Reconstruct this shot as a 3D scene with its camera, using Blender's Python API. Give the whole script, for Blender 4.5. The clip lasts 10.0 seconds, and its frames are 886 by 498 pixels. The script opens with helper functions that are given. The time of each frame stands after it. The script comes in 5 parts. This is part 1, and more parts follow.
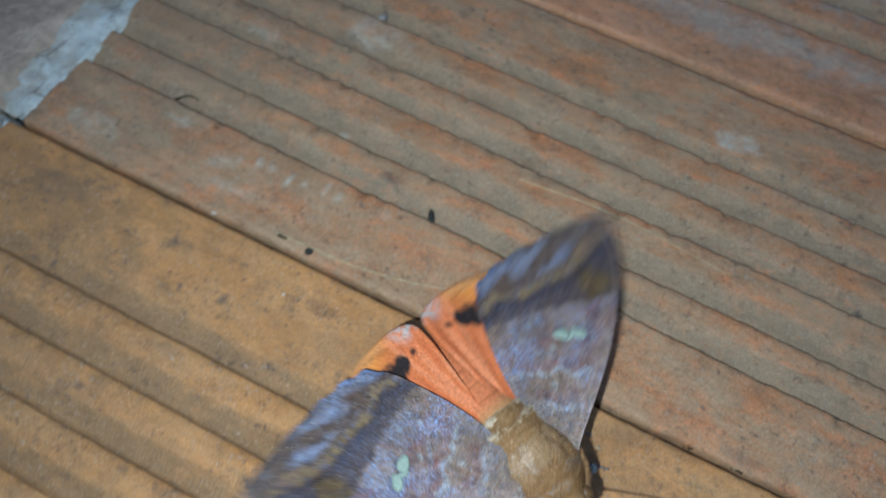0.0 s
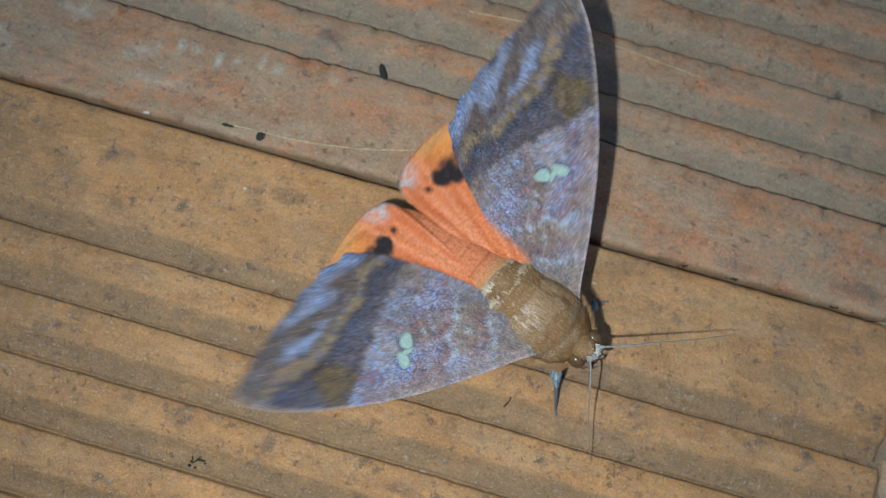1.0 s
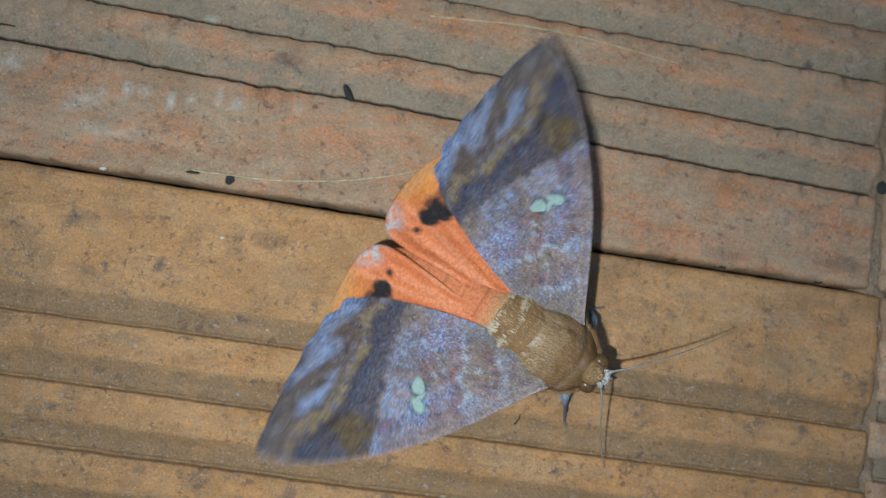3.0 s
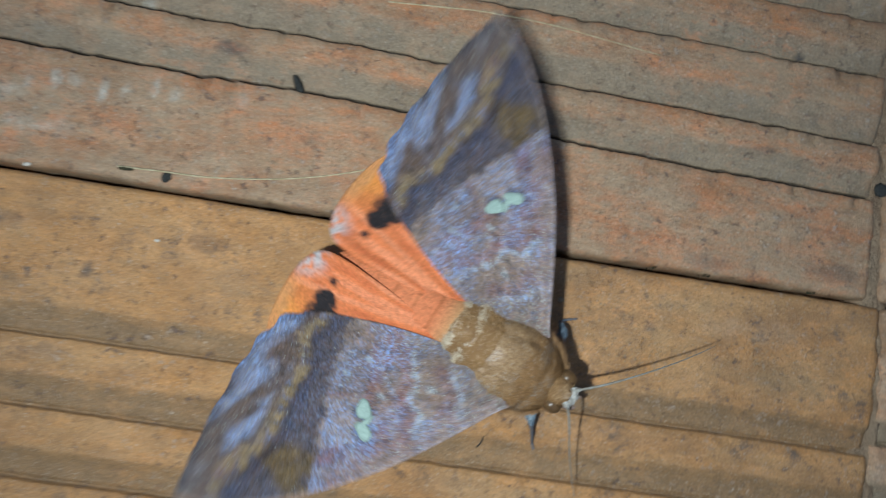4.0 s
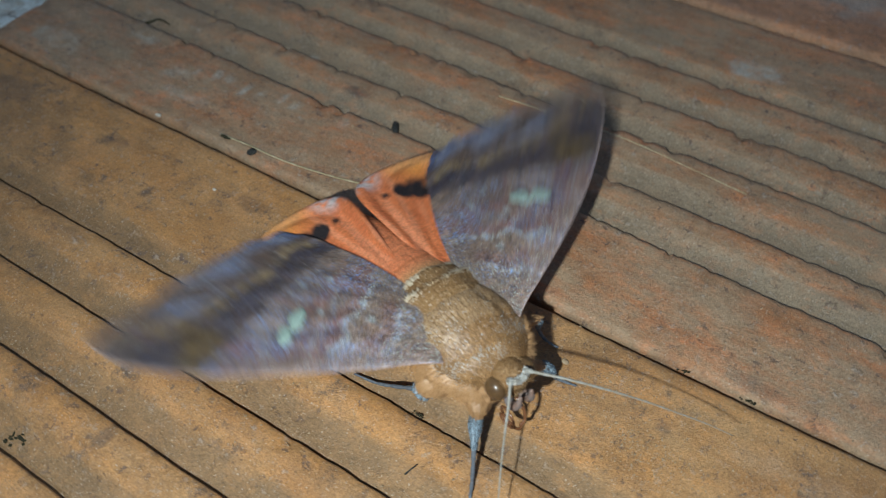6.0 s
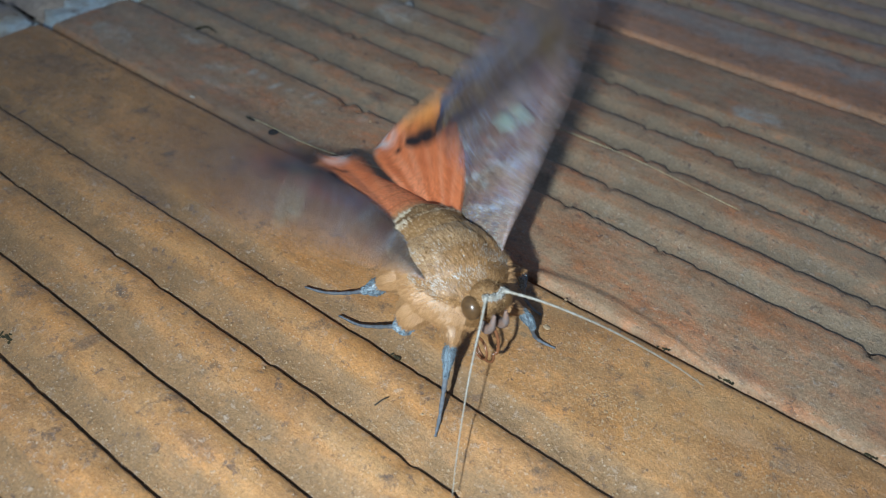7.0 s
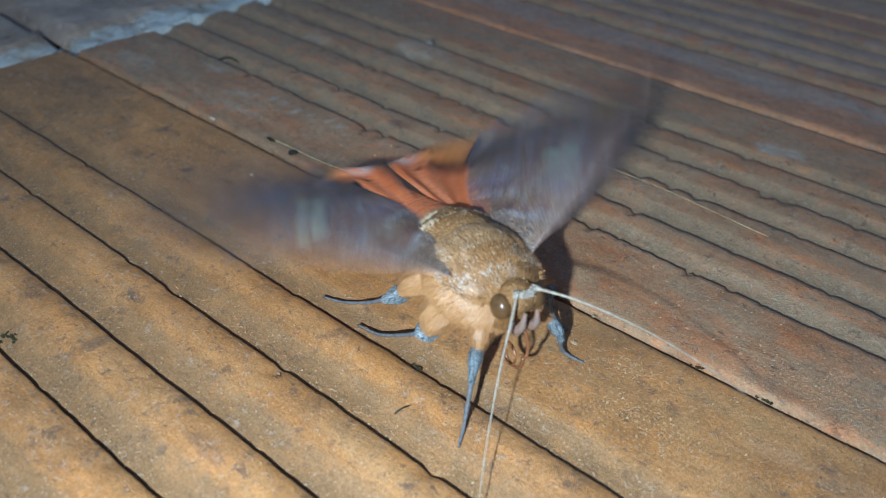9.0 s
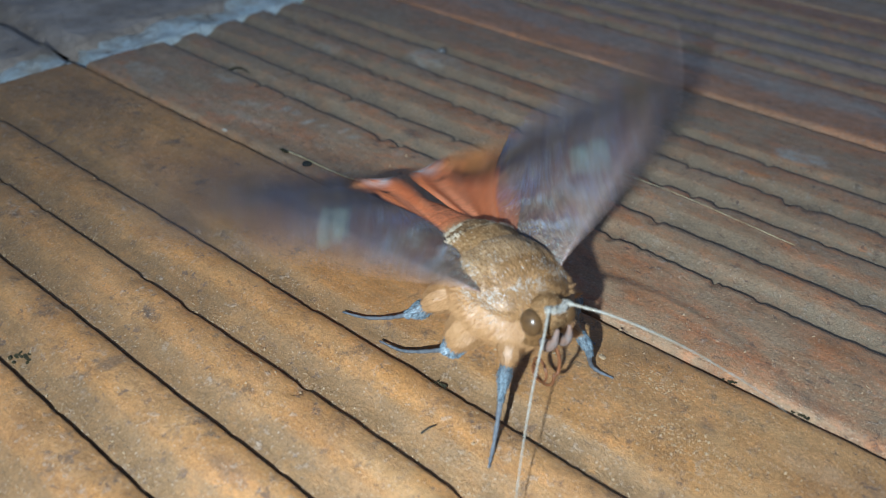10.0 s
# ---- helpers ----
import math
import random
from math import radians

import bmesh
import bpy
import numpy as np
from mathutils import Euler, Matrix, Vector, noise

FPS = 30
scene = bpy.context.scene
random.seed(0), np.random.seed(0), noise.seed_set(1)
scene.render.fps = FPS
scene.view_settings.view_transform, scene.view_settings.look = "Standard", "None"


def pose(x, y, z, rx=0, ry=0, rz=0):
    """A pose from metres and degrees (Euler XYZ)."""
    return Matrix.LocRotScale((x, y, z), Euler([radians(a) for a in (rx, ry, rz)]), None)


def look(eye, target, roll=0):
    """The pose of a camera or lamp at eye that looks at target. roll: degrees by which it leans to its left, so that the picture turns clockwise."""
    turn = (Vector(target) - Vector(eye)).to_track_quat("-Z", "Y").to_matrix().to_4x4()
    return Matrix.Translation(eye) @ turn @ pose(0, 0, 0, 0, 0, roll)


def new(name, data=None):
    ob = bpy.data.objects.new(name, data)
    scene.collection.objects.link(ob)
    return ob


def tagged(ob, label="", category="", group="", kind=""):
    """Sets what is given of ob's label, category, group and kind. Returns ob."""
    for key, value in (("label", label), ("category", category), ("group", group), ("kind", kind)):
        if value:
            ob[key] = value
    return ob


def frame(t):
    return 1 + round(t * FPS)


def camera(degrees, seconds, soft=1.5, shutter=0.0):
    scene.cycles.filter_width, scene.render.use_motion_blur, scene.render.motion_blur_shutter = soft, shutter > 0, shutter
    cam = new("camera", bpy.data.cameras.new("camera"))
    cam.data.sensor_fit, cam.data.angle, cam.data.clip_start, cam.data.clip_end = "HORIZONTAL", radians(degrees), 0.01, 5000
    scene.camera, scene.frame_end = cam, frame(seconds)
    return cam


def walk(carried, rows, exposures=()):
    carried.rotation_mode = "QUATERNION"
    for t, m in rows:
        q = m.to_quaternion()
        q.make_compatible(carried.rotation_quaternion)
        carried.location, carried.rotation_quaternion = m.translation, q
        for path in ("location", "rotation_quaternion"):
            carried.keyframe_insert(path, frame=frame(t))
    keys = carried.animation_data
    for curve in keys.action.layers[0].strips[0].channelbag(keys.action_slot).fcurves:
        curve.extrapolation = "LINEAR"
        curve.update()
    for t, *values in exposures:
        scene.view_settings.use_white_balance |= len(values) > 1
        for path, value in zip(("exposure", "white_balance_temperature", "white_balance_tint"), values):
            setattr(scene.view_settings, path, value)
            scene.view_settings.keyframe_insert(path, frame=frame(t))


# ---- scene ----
C = 0.01  # one centimetre

# ---- camera ----
cam = camera(61.2, 10.0, soft=0.7, shutter=0.5)
cam.data.dof.use_dof = True
cam.data.dof.focus_distance = 11.2 * C
cam.data.dof.aperture_fstop = 24.0
PATH = [
    (0, (0.01230, -0.05107, 0.14367), (-0.00460, -0.00930, 0.05440), 5.23),
    (0.2, (0.01097, -0.04254, 0.14270), (-0.00406, -0.00211, 0.05248), 4.96),
    (0.5, (0.00956, -0.03306, 0.13667), (0.00170, 0.00007, 0.04265), 7.60),
    (0.7, (0.00771, -0.03655, 0.13917), (0.00207, -0.00870, 0.04329), 7.55),
    (0.8, (0.00597, -0.03847, 0.13940), (0.00194, -0.01466, 0.04252), 7.90),
    (1, (0.00496, -0.03999, 0.14017), (0.00201, -0.01882, 0.04248), 7.99),
    (1.3, (0.00385, -0.04025, 0.13908), (0.00221, -0.01997, 0.04117), 9.41),
    (1.5, (0.00250, -0.03778, 0.13751), (0.00298, -0.02042, 0.03903), 14.65),
    (1.8, (0.00062, -0.03028, 0.13805), (0.00260, -0.01496, 0.03925), 18.71),
    (2, (-0.00313, -0.02626, 0.14206), (-0.00078, -0.01300, 0.04297), 20.73),
    (2.5, (-0.00867, -0.02004, 0.14151), (-0.00351, -0.01049, 0.04210), 37.60),
    (3.8, (-0.00594, -0.01755, 0.13472), (0.00168, -0.00776, 0.03549), 46.28),
    (4, (0.00005, -0.01745, 0.12931), (0.00670, -0.00594, 0.03020), 38.88),
    (4.2, (0.00689, -0.02021, 0.12361), (0.01247, -0.00615, 0.02477), 31.61),
    (4.5, (0.01626, -0.02816, 0.12064), (0.01801, -0.00660, 0.02301), 17.86),
    (4.8, (0.02465, -0.03927, 0.11388), (0.01997, -0.00847, 0.01886), 8.43),
    (5, (0.02920, -0.04424, 0.11069), (0.01900, -0.01057, 0.01708), 3.04),
    (5.3, (0.03254, -0.05331, 0.10663), (0.01536, -0.01031, 0.01800), 1.97),
    (5.5, (0.03490, -0.05696, 0.10527), (0.01327, -0.01262, 0.01828), 0.04),
    (5.7, (0.03860, -0.06050, 0.10310), (0.01148, -0.01303, 0.01937), -1.31),
    (6.8, (0.06151, -0.07684, 0.08649), (0.01948, -0.01716, 0.01813), 1.90),
    (7, (0.06173, -0.08045, 0.08436), (0.01877, -0.01971, 0.01754), 2.87),
    (7.3, (0.06190, -0.08140, 0.08430), (0.01818, -0.01969, 0.01887), 3.11),
    (7.4, (0.06210, -0.08150, 0.08430), (0.01802, -0.01971, 0.01920), 2.98),
    (7.5, (0.06237, -0.08150, 0.08423), (0.01774, -0.01858, 0.02060), 3.37),
    (7.8, (0.06390, -0.08130, 0.08000), (0.01779, -0.01805, 0.01776), 3.15),
    (7.9, (0.06430, -0.08120, 0.07820), (0.01849, -0.01818, 0.01551), 3.15),
    (8, (0.06440, -0.08119, 0.07709), (0.01874, -0.01713, 0.01535), 3.76),
    (8.5, (0.06065, -0.08395, 0.07610), (0.01443, -0.01882, 0.01592), 4.07),
    (9, (0.06163, -0.08472, 0.07460), (0.01429, -0.01959, 0.01530), 3.74),
    (9.5, (0.05914, -0.08571, 0.07340), (0.01078, -0.02079, 0.01470), 3.30),
    (10, (0.05759, -0.08437, 0.07355), (0.00966, -0.01901, 0.01497), 3.05),
]
EXPOSURES = [(0.0, 0.55, 6500, 10), (0.5, 0.47, 6500, 10), (0.8, 0.34, 6600, 10), (1.0, 0.33, 6500, 10), (1.5, 0.36, 6500, 10), (2.5, 0.31, 6500, 10), (4.0, 0.18, 6550, 10), (4.5, 0.00, 6800, 10), (5.5, -0.03, 6900, 10), (7.0, 0.35, 6400, 10), (8.0, 0.44, 6250, 10), (10.0, 0.44, 6250, 10)]
walk(cam, [(t, look(eye, target, roll)) for t, eye, target, roll in PATH], EXPOSURES)

# ---- night air, the only other light is the phone's torch ----
world = bpy.data.worlds.new("night")
scene.world = world
world.use_nodes = True
world.node_tree.nodes["Background"].inputs[0].default_value = (0.42, 0.62, 1.0, 1)
world.node_tree.nodes["Background"].inputs[1].default_value = 0.21
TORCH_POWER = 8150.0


# ---- small helpers of this scene ----
def lerp(a, b, k):
    return a + (b - a) * k


def smooth(a, b, x):
    k = min(1.0, max(0.0, (x - a) / (b - a)))
    return k * k * (3 - 2 * k)


def fbm(x, y, z=0.0, octaves=4):
    return noise.fractal(Vector((x, y, z)), 1.0, 2.0, octaves)


def mesh_of(name, verts, faces, material, cols=None, smooth_shade=True):
    me = bpy.data.meshes.new(name)
    me.from_pydata([tuple(v) for v in verts], [], faces)
    if cols is not None:
        at = me.attributes.new("col", "FLOAT_COLOR", "POINT")
        at.data.foreach_set("color", [c for col in cols for c in (col[0], col[1], col[2], col[3] if len(col) > 3 else 1.0)])
    for m in material if isinstance(material, (list, tuple)) else [material]:
        me.materials.append(m)
    if smooth_shade:
        me.polygons.foreach_set("use_smooth", [True] * len(me.polygons))
    me.update()
    return me


def part(name, me, parent, label=""):
    ob = new(name, me)
    ob.parent = parent
    if label:
        ob["label"] = label
    return ob


def tube(points, radii, sides=8, squash=1.0):
    """Vertices and faces of a closed tube along points."""
    verts, faces = [], []
    pts = [Vector(p) for p in points]
    up = Vector((0.13, 0.21, 0.97))
    for i, p in enumerate(pts):
        d = (pts[min(i + 1, len(pts) - 1)] - pts[max(i - 1, 0)]).normalized()
        s = d.cross(up)
        s = s.normalized() if s.length > 1e-6 else Vector((1, 0, 0))
        u = s.cross(d).normalized()
        for k in range(sides):
            an = 2 * math.pi * k / sides
            verts.append(p + radii[i] * (s * math.cos(an) + u * math.sin(an) * squash))
    for i in range(len(pts) - 1):
        for k in range(sides):
            a, b = i * sides + k, i * sides + (k + 1) % sides
            faces.append((a, b, b + sides, a + sides))
    faces.append(tuple(range(sides - 1, -1, -1)))
    faces.append(tuple((len(pts) - 1) * sides + k for k in range(sides)))
    return verts, faces


def spline(points, n):
    """n + 1 points on a Catmull-Rom curve through the given ones."""
    p = [Vector(q) for q in points]
    p = [2 * p[0] - p[1]] + p + [2 * p[-1] - p[-2]]
    out = []
    for i in range(n + 1):
        u = i / n * (len(p) - 3)
        k = min(int(u), len(p) - 4)
        f = u - k
        a, b, c, d = p[k : k + 4]
        out.append(0.5 * (2 * b + (c - a) * f + (2 * a - 5 * b + 4 * c - d) * f * f + (3 * b - a - 3 * c + d) * f**3))
    return out


# ---- materials ----
class Nodes:
    def __init__(self, name):
        self.m = bpy.data.materials.new(name)
        self.m.use_nodes = True
        self.t = self.m.node_tree
        self.b = self.t.nodes["Principled BSDF"]

    def add(self, kind, **values):
        n = self.t.nodes.new(kind)
        for k, v in values.items():
            n.inputs[k].default_value = v
        return n

    def link(self, a, b):
        self.t.links.new(a, b)

    def coords(self, scale=1.0):
        tc = self.add("ShaderNodeTexCoord")
        mp = self.add("ShaderNodeMapping")
        mp.inputs["Scale"].default_value = scale if isinstance(scale, tuple) else (scale,) * 3
        self.link(tc.outputs["Object"], mp.inputs["Vector"])
        return mp.outputs["Vector"]

    def noise(self, vec, scale, detail=6.0, rough=0.6, lo=0.35, hi=0.65):
        n = self.add("ShaderNodeTexNoise", Scale=scale, Detail=detail, Roughness=rough)
        self.link(vec, n.inputs["Vector"])
        r = self.add("ShaderNodeMapRange")
        r.inputs["From Min"].default_value, r.inputs["From Max"].default_value = lo, hi
        self.link(n.outputs["Fac"], r.inputs["Value"])
        return r.outputs["Result"]

    def mix(self, fac, a, b, blend="MIX"):
        n = self.add("ShaderNodeMix")
        n.data_type, n.blend_type = "RGBA", blend
        n.clamp_factor = True
        for sock, v in ((n.inputs[0], fac), (n.inputs[6], a), (n.inputs[7], b)):
            if isinstance(v, (int, float)):
                sock.default_value = v
            elif isinstance(v, tuple):
                sock.default_value = (*v, 1.0)
            else:
                self.link(v, sock)
        return n.outputs[2]

    def math(self, op, a, b=0.0, clamp=False):
        n = self.add("ShaderNodeMath")
        n.operation, n.use_clamp = op, clamp
        for sock, v in ((n.inputs[0], a), (n.inputs[1], b)):
            if isinstance(v, (int, float)):
                sock.default_value = v
            else:
                self.link(v, sock)
        return n.outputs[0]

    def bump(self, height, strength, distance):
        n = self.add("ShaderNodeBump", Strength=strength, Distance=distance)
        self.link(height, n.inputs["Height"])
        self.link(n.outputs["Normal"], self.b.inputs["Normal"])

    def done(self, color, rough=0.8, spec=0.3):
        if isinstance(color, tuple):
            self.b.inputs["Base Color"].default_value = (*color, 1.0)
        else:
            self.link(color, self.b.inputs["Base Color"])
        if isinstance(rough, (int, float)):
            self.b.inputs["Roughness"].default_value = rough
        else:
            self.link(rough, self.b.inputs["Roughness"])
        self.b.inputs["Specular IOR Level"].default_value = spec
        return self.m


def clay(name, base, deep, film, film_amount, grime, stain, flake=0.4, lo=0.42, hi=0.57):
    """Fired clay: two tones, a grey film, grime that has settled (col red), stains and the painted dark of slits (col
    green), chalky film (col blue).
    """
    n = Nodes(name)
    v = n.coords(100.0)
    long = n.coords((22.0, 100.0, 100.0))
    at = n.add("ShaderNodeAttribute")
    at.attribute_name = "col"
    rgb = n.add("ShaderNodeSeparateColor")
    n.link(at.outputs["Color"], rgb.inputs["Color"])
    info = n.add("ShaderNodeObjectInfo")
    flow = n.coords((45.0, 100.0, 100.0))
    # blue above a half is added film, below it bare clay
    blue = n.math("SUBTRACT", n.math("MULTIPLY", rgb.outputs["Blue"], 2.0), 1.0)
    c = n.mix(n.noise(long, 0.8, 8, 0.70, 0.38, 0.62), base, deep)
    c = n.mix(n.math("MULTIPLY", n.noise(v, 0.7, 10, 0.72, 0.46, 0.64), 0.6), c, tuple(lerp(x, 0.5, 0.10) * 1.15 for x in base))
    c = n.mix(n.math("MULTIPLY", n.noise(flow, 3.2, 10, 0.8, 0.48, 0.60), 0.55), c, tuple(0.75 * x for x in deep))
    cover = n.math("MULTIPLY", n.noise(flow, 1.1, 12, 0.80, lo, hi), film_amount)
    c = n.mix(n.math("ADD", cover, blue, True), c, film)
    c = n.mix(n.math("MULTIPLY", n.noise(v, 1.3, 12, 0.80, 0.55, 0.64), stain), c, (0.13, 0.092, 0.068))
    c = n.mix(n.math("MULTIPLY", n.noise(flow, 0.9, 12, 0.78, 0.48, 0.62), 0.45), c, (0.24, 0.125, 0.055))
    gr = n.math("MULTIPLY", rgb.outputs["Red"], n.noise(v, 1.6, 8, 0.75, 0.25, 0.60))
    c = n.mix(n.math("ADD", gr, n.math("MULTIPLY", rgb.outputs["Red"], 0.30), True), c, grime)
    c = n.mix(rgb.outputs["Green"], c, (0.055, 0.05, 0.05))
    c = n.mix(n.math("MULTIPLY", at.outputs["Alpha"], n.noise(v, 2.4, 9, 0.75, 0.36, 0.60)), c, (0.50, 0.53, 0.48))
    # grain of the fired body, pits, crumbs and pale dust
    grain = n.noise(v, 26.0, 5, 0.75, 0.30, 0.70)
    c = n.mix(0.6, c, n.mix(n.noise(flow, 2.3, 12, 0.82, 0.34, 0.66), (0.62, 0.62, 0.62), (1.34, 1.32, 1.28)), "MULTIPLY")
    c = n.mix(0.65, c, n.mix(grain, (0.42, 0.40, 0.38), (1.5, 1.5, 1.5)), "MULTIPLY")
    # small crisp flakes where the film has worn through to bright clay
    flakes = n.math("MULTIPLY", n.noise(flow, 4.6, 9, 0.78, 0.53, 0.58), n.noise(v, 0.35, 6, 0.7, 0.48, 0.64))
    c = n.mix(n.math("MULTIPLY", flakes, flake), c, (base[0] * 1.12, base[1] * 0.98, base[2] * 0.8))
    crust = n.math("MULTIPLY", n.noise(v, 7.5, 6, 0.72, 0.56, 0.66), n.noise(v, 0.8, 6, 0.7, 0.44, 0.58))
    c = n.mix(n.math("MULTIPLY", crust, 0.7), c, tuple(lerp(x, 0.6, 0.35) for x in film))
    pits = n.math("MULTIPLY", n.noise(v, 5.5, 7, 0.74, 0.575, 0.615), n.noise(v, 0.9, 6, 0.7, 0.40, 0.58))
    c = n.mix(n.math("MULTIPLY", pits, 0.80), c, (0.125, 0.082, 0.066))
    c = n.mix(n.math("MULTIPLY", n.noise(v, 13.0, 5, 0.7, 0.60, 0.66), 0.5), c, tuple(0.45 * x for x in deep))
    dust = n.noise(v, 24.0, 3, 0.6, 0.63, 0.69)
    c = n.mix(n.math("MULTIPLY", dust, 0.55), c, (0.60, 0.50, 0.39))
    tint = n.math("ADD", n.math("MULTIPLY", info.outputs["Random"], 0.12), 0.94)
    c = n.mix(1.0, c, n.mix(tint, (0, 0, 0), (1, 1, 1)), "MULTIPLY")
    h = n.math("ADD", n.math("MULTIPLY", grain, 0.7), n.math("MULTIPLY", crust, 2.0))
    h = n.math("ADD", h, n.math("MULTIPLY", n.noise(v, 3.0, 8, 0.75, 0.3, 0.7), 1.2))
    h = n.math("SUBTRACT", h, n.math("MULTIPLY", pits, 1.6))
    n.bump(h, 0.5, 0.00025)
    return n.done(c, n.math("ADD", n.math("MULTIPLY", n.noise(v, 5.0, 6, 0.6), 0.28), 0.36), 0.5)


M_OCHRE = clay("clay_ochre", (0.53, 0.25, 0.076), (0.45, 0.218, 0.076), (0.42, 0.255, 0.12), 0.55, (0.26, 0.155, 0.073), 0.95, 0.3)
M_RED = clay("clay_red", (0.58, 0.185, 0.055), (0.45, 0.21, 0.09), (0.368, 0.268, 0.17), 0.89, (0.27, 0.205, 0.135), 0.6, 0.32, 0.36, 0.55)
M_LIP = clay("clay_lip", (0.60, 0.245, 0.10), (0.50, 0.25, 0.13), (0.43, 0.32, 0.25), 0.35, (0.31, 0.235, 0.155), 0.35)
M_DUN = clay("clay_dun", (0.52, 0.285, 0.15), (0.46, 0.285, 0.17), (0.43, 0.32, 0.22), 0.8, (0.28, 0.215, 0.14), 0.50)


def plain(name, a, b, scale, rough=0.8, spec=0.3, bump=0.0003, strength=0.5, fine=4.0):
    n = Nodes(name)
    v = n.coords(100.0)
    c = n.mix(n.noise(v, scale, 6, 0.65, 0.36, 0.64), a, b)
    c = n.mix(n.math("MULTIPLY", n.noise(v, scale * fine, 5, 0.65, 0.5, 0.68), 0.5), c, tuple(0.55 * x for x in a))
    if bump:
        n.bump(n.noise(v, scale * fine, 6, 0.65, 0.3, 0.7), strength, bump)
    return n.done(c, rough, spec)


M_BED = plain("mortar_bed", (0.10, 0.078, 0.055), (0.05, 0.04, 0.03), 2.0)


def smeared_mortar():
    """Lime mortar, blue-white along the tiles, thinning out over the brown slab behind it."""
    n = Nodes("limewashed_mortar")
    v = n.coords(100.0)
    x = n.add("ShaderNodeSeparateXYZ")
    n.link(v, x.inputs[0])
    c = n.mix(n.noise(v, 1.6, 8, 0.7, 0.36, 0.62), (0.68, 0.82, 0.85), (0.82, 0.92, 0.93))
    c = n.mix(n.math("MULTIPLY", n.noise(v, 5.0, 8, 0.75, 0.50, 0.62), 0.55), c, (0.40, 0.42, 0.36))
    thin = n.math("SUBTRACT", -11.55, x.outputs[0])
    thin = n.math("ADD", n.math("MULTIPLY", thin, 0.42), n.math("MULTIPLY", n.math("SUBTRACT", n.noise(v, 0.9, 10, 0.75, 0.3, 0.7), 0.5), 0.9), True)
    c = n.mix(n.math("MULTIPLY", thin, 1.5, True), c, n.mix(n.noise(v, 2.2, 8, 0.75, 0.38, 0.62), (0.33, 0.26, 0.19), (0.52, 0.44, 0.33)))
    cracks = n.add("ShaderNodeTexVoronoi", Scale=1.3)
    cracks.feature = "DISTANCE_TO_EDGE"
    n.link(v, cracks.inputs["Vector"])
    gap = n.math("SUBTRACT", 1.0, n.math("MULTIPLY", cracks.outputs["Distance"], 22.0), True)
    c = n.mix(n.math("MULTIPLY", gap, n.noise(v, 0.8, 5, 0.6, 0.45, 0.6)), c, (0.10, 0.09, 0.075))
    n.bump(n.math("ADD", n.noise(v, 2.6, 10, 0.75, 0.25, 0.75), n.math("MULTIPLY", n.noise(v, 12.0, 6, 0.7, 0.3, 0.7), 0.25)), 1.0, 0.0011)
    return n.done(c, 0.8, 0.25)


M_MORTAR = smeared_mortar()
M_SLAB = plain("brown_concrete", (0.45, 0.375, 0.31), (0.25, 0.195, 0.15), 0.9, 0.42, 0.5, 0.0006, 1.0)
M_DIRT = plain("packed_dirt", (0.40, 0.29, 0.19), (0.28, 0.19, 0.12), 3.0, 0.9, 0.2, 0.0006, 0.8)
M_SAND = plain("sand", (0.40, 0.30, 0.19), (0.28, 0.19, 0.11), 30.0, 0.7, 0.4, 0.0)
M_GRIT = plain("pale_grit", (0.62, 0.58, 0.50), (0.46, 0.40, 0.32), 20.0, 0.8, 0.3, 0.0)
M_SEED = plain("dark_dropping", (0.02, 0.022, 0.02), (0.045, 0.045, 0.038), 18.0, 0.6, 0.4, 0.0002, 0.6)
M_STRAW = plain("dry_straw", (0.58, 0.50, 0.32), (0.34, 0.27, 0.14), 9.0, 0.6, 0.4, 0.0)
M_MOSS = plain("dry_moss", (0.065, 0.058, 0.032), (0.03, 0.03, 0.02), 20.0, 0.9, 0.1, 0.0002)
M_PEBBLE = plain("grey_pebble", (0.34, 0.34, 0.33), (0.12, 0.12, 0.12), 9.0, 0.6, 0.4, 0.0002)


def scaled_wing(name, gloss, gloss_tint, rough, speck, speck_amount, contrast, ior=1.5, powdered=False):
    """Wing membrane under scales: the drawn pattern, a grain of scales, and a cool gloss where pale powder lies."""
    n = Nodes(name)
    v = n.coords(100.0)
    at = n.add("ShaderNodeAttribute")
    at.attribute_name = "col"
    grain = n.noise(v, 20.0, 5, 0.75, 0.34, 0.66)
    c = n.mix(contrast, at.outputs["Color"], n.mix(grain, (0.25, 0.25, 0.25), (1.75, 1.75, 1.75)), "MULTIPLY")
    patch = n.noise(v, 1.9, 6, 0.75, 0.40, 0.62)
    dots = n.math("MULTIPLY", n.noise(v, 17.0, 3, 0.65, 0.56, 0.61), n.math("ADD", n.math("MULTIPLY", patch, 0.9), 0.1))
    c = n.mix(n.math("MULTIPLY", dots, n.math("MULTIPLY", at.outputs["Alpha"], speck_amount)), c, speck)
    n.b.inputs["Specular Tint"].default_value = (*gloss_tint, 1.0)
    n.b.inputs["IOR"].default_value = ior
    n.bump(n.math("ADD", grain, n.math("MULTIPLY", n.noise(v, 7.0, 4), 0.8)), 0.6, 0.00018)
    m = n.done(c, rough, gloss)
    if powdered:
        spark = n.math("ADD", n.math("MULTIPLY", n.noise(v, 24.0, 3, 0.65, 0.47, 0.60), 1.25), 0.42)
        level = n.math("MULTIPLY", n.math("ADD", n.math("MULTIPLY", patch, 0.7), 0.6), n.math("MULTIPLY", at.outputs["Alpha"], spark))
        n.link(n.math("MULTIPLY", level, gloss), n.b.inputs["Specular IOR Level"])
    return m


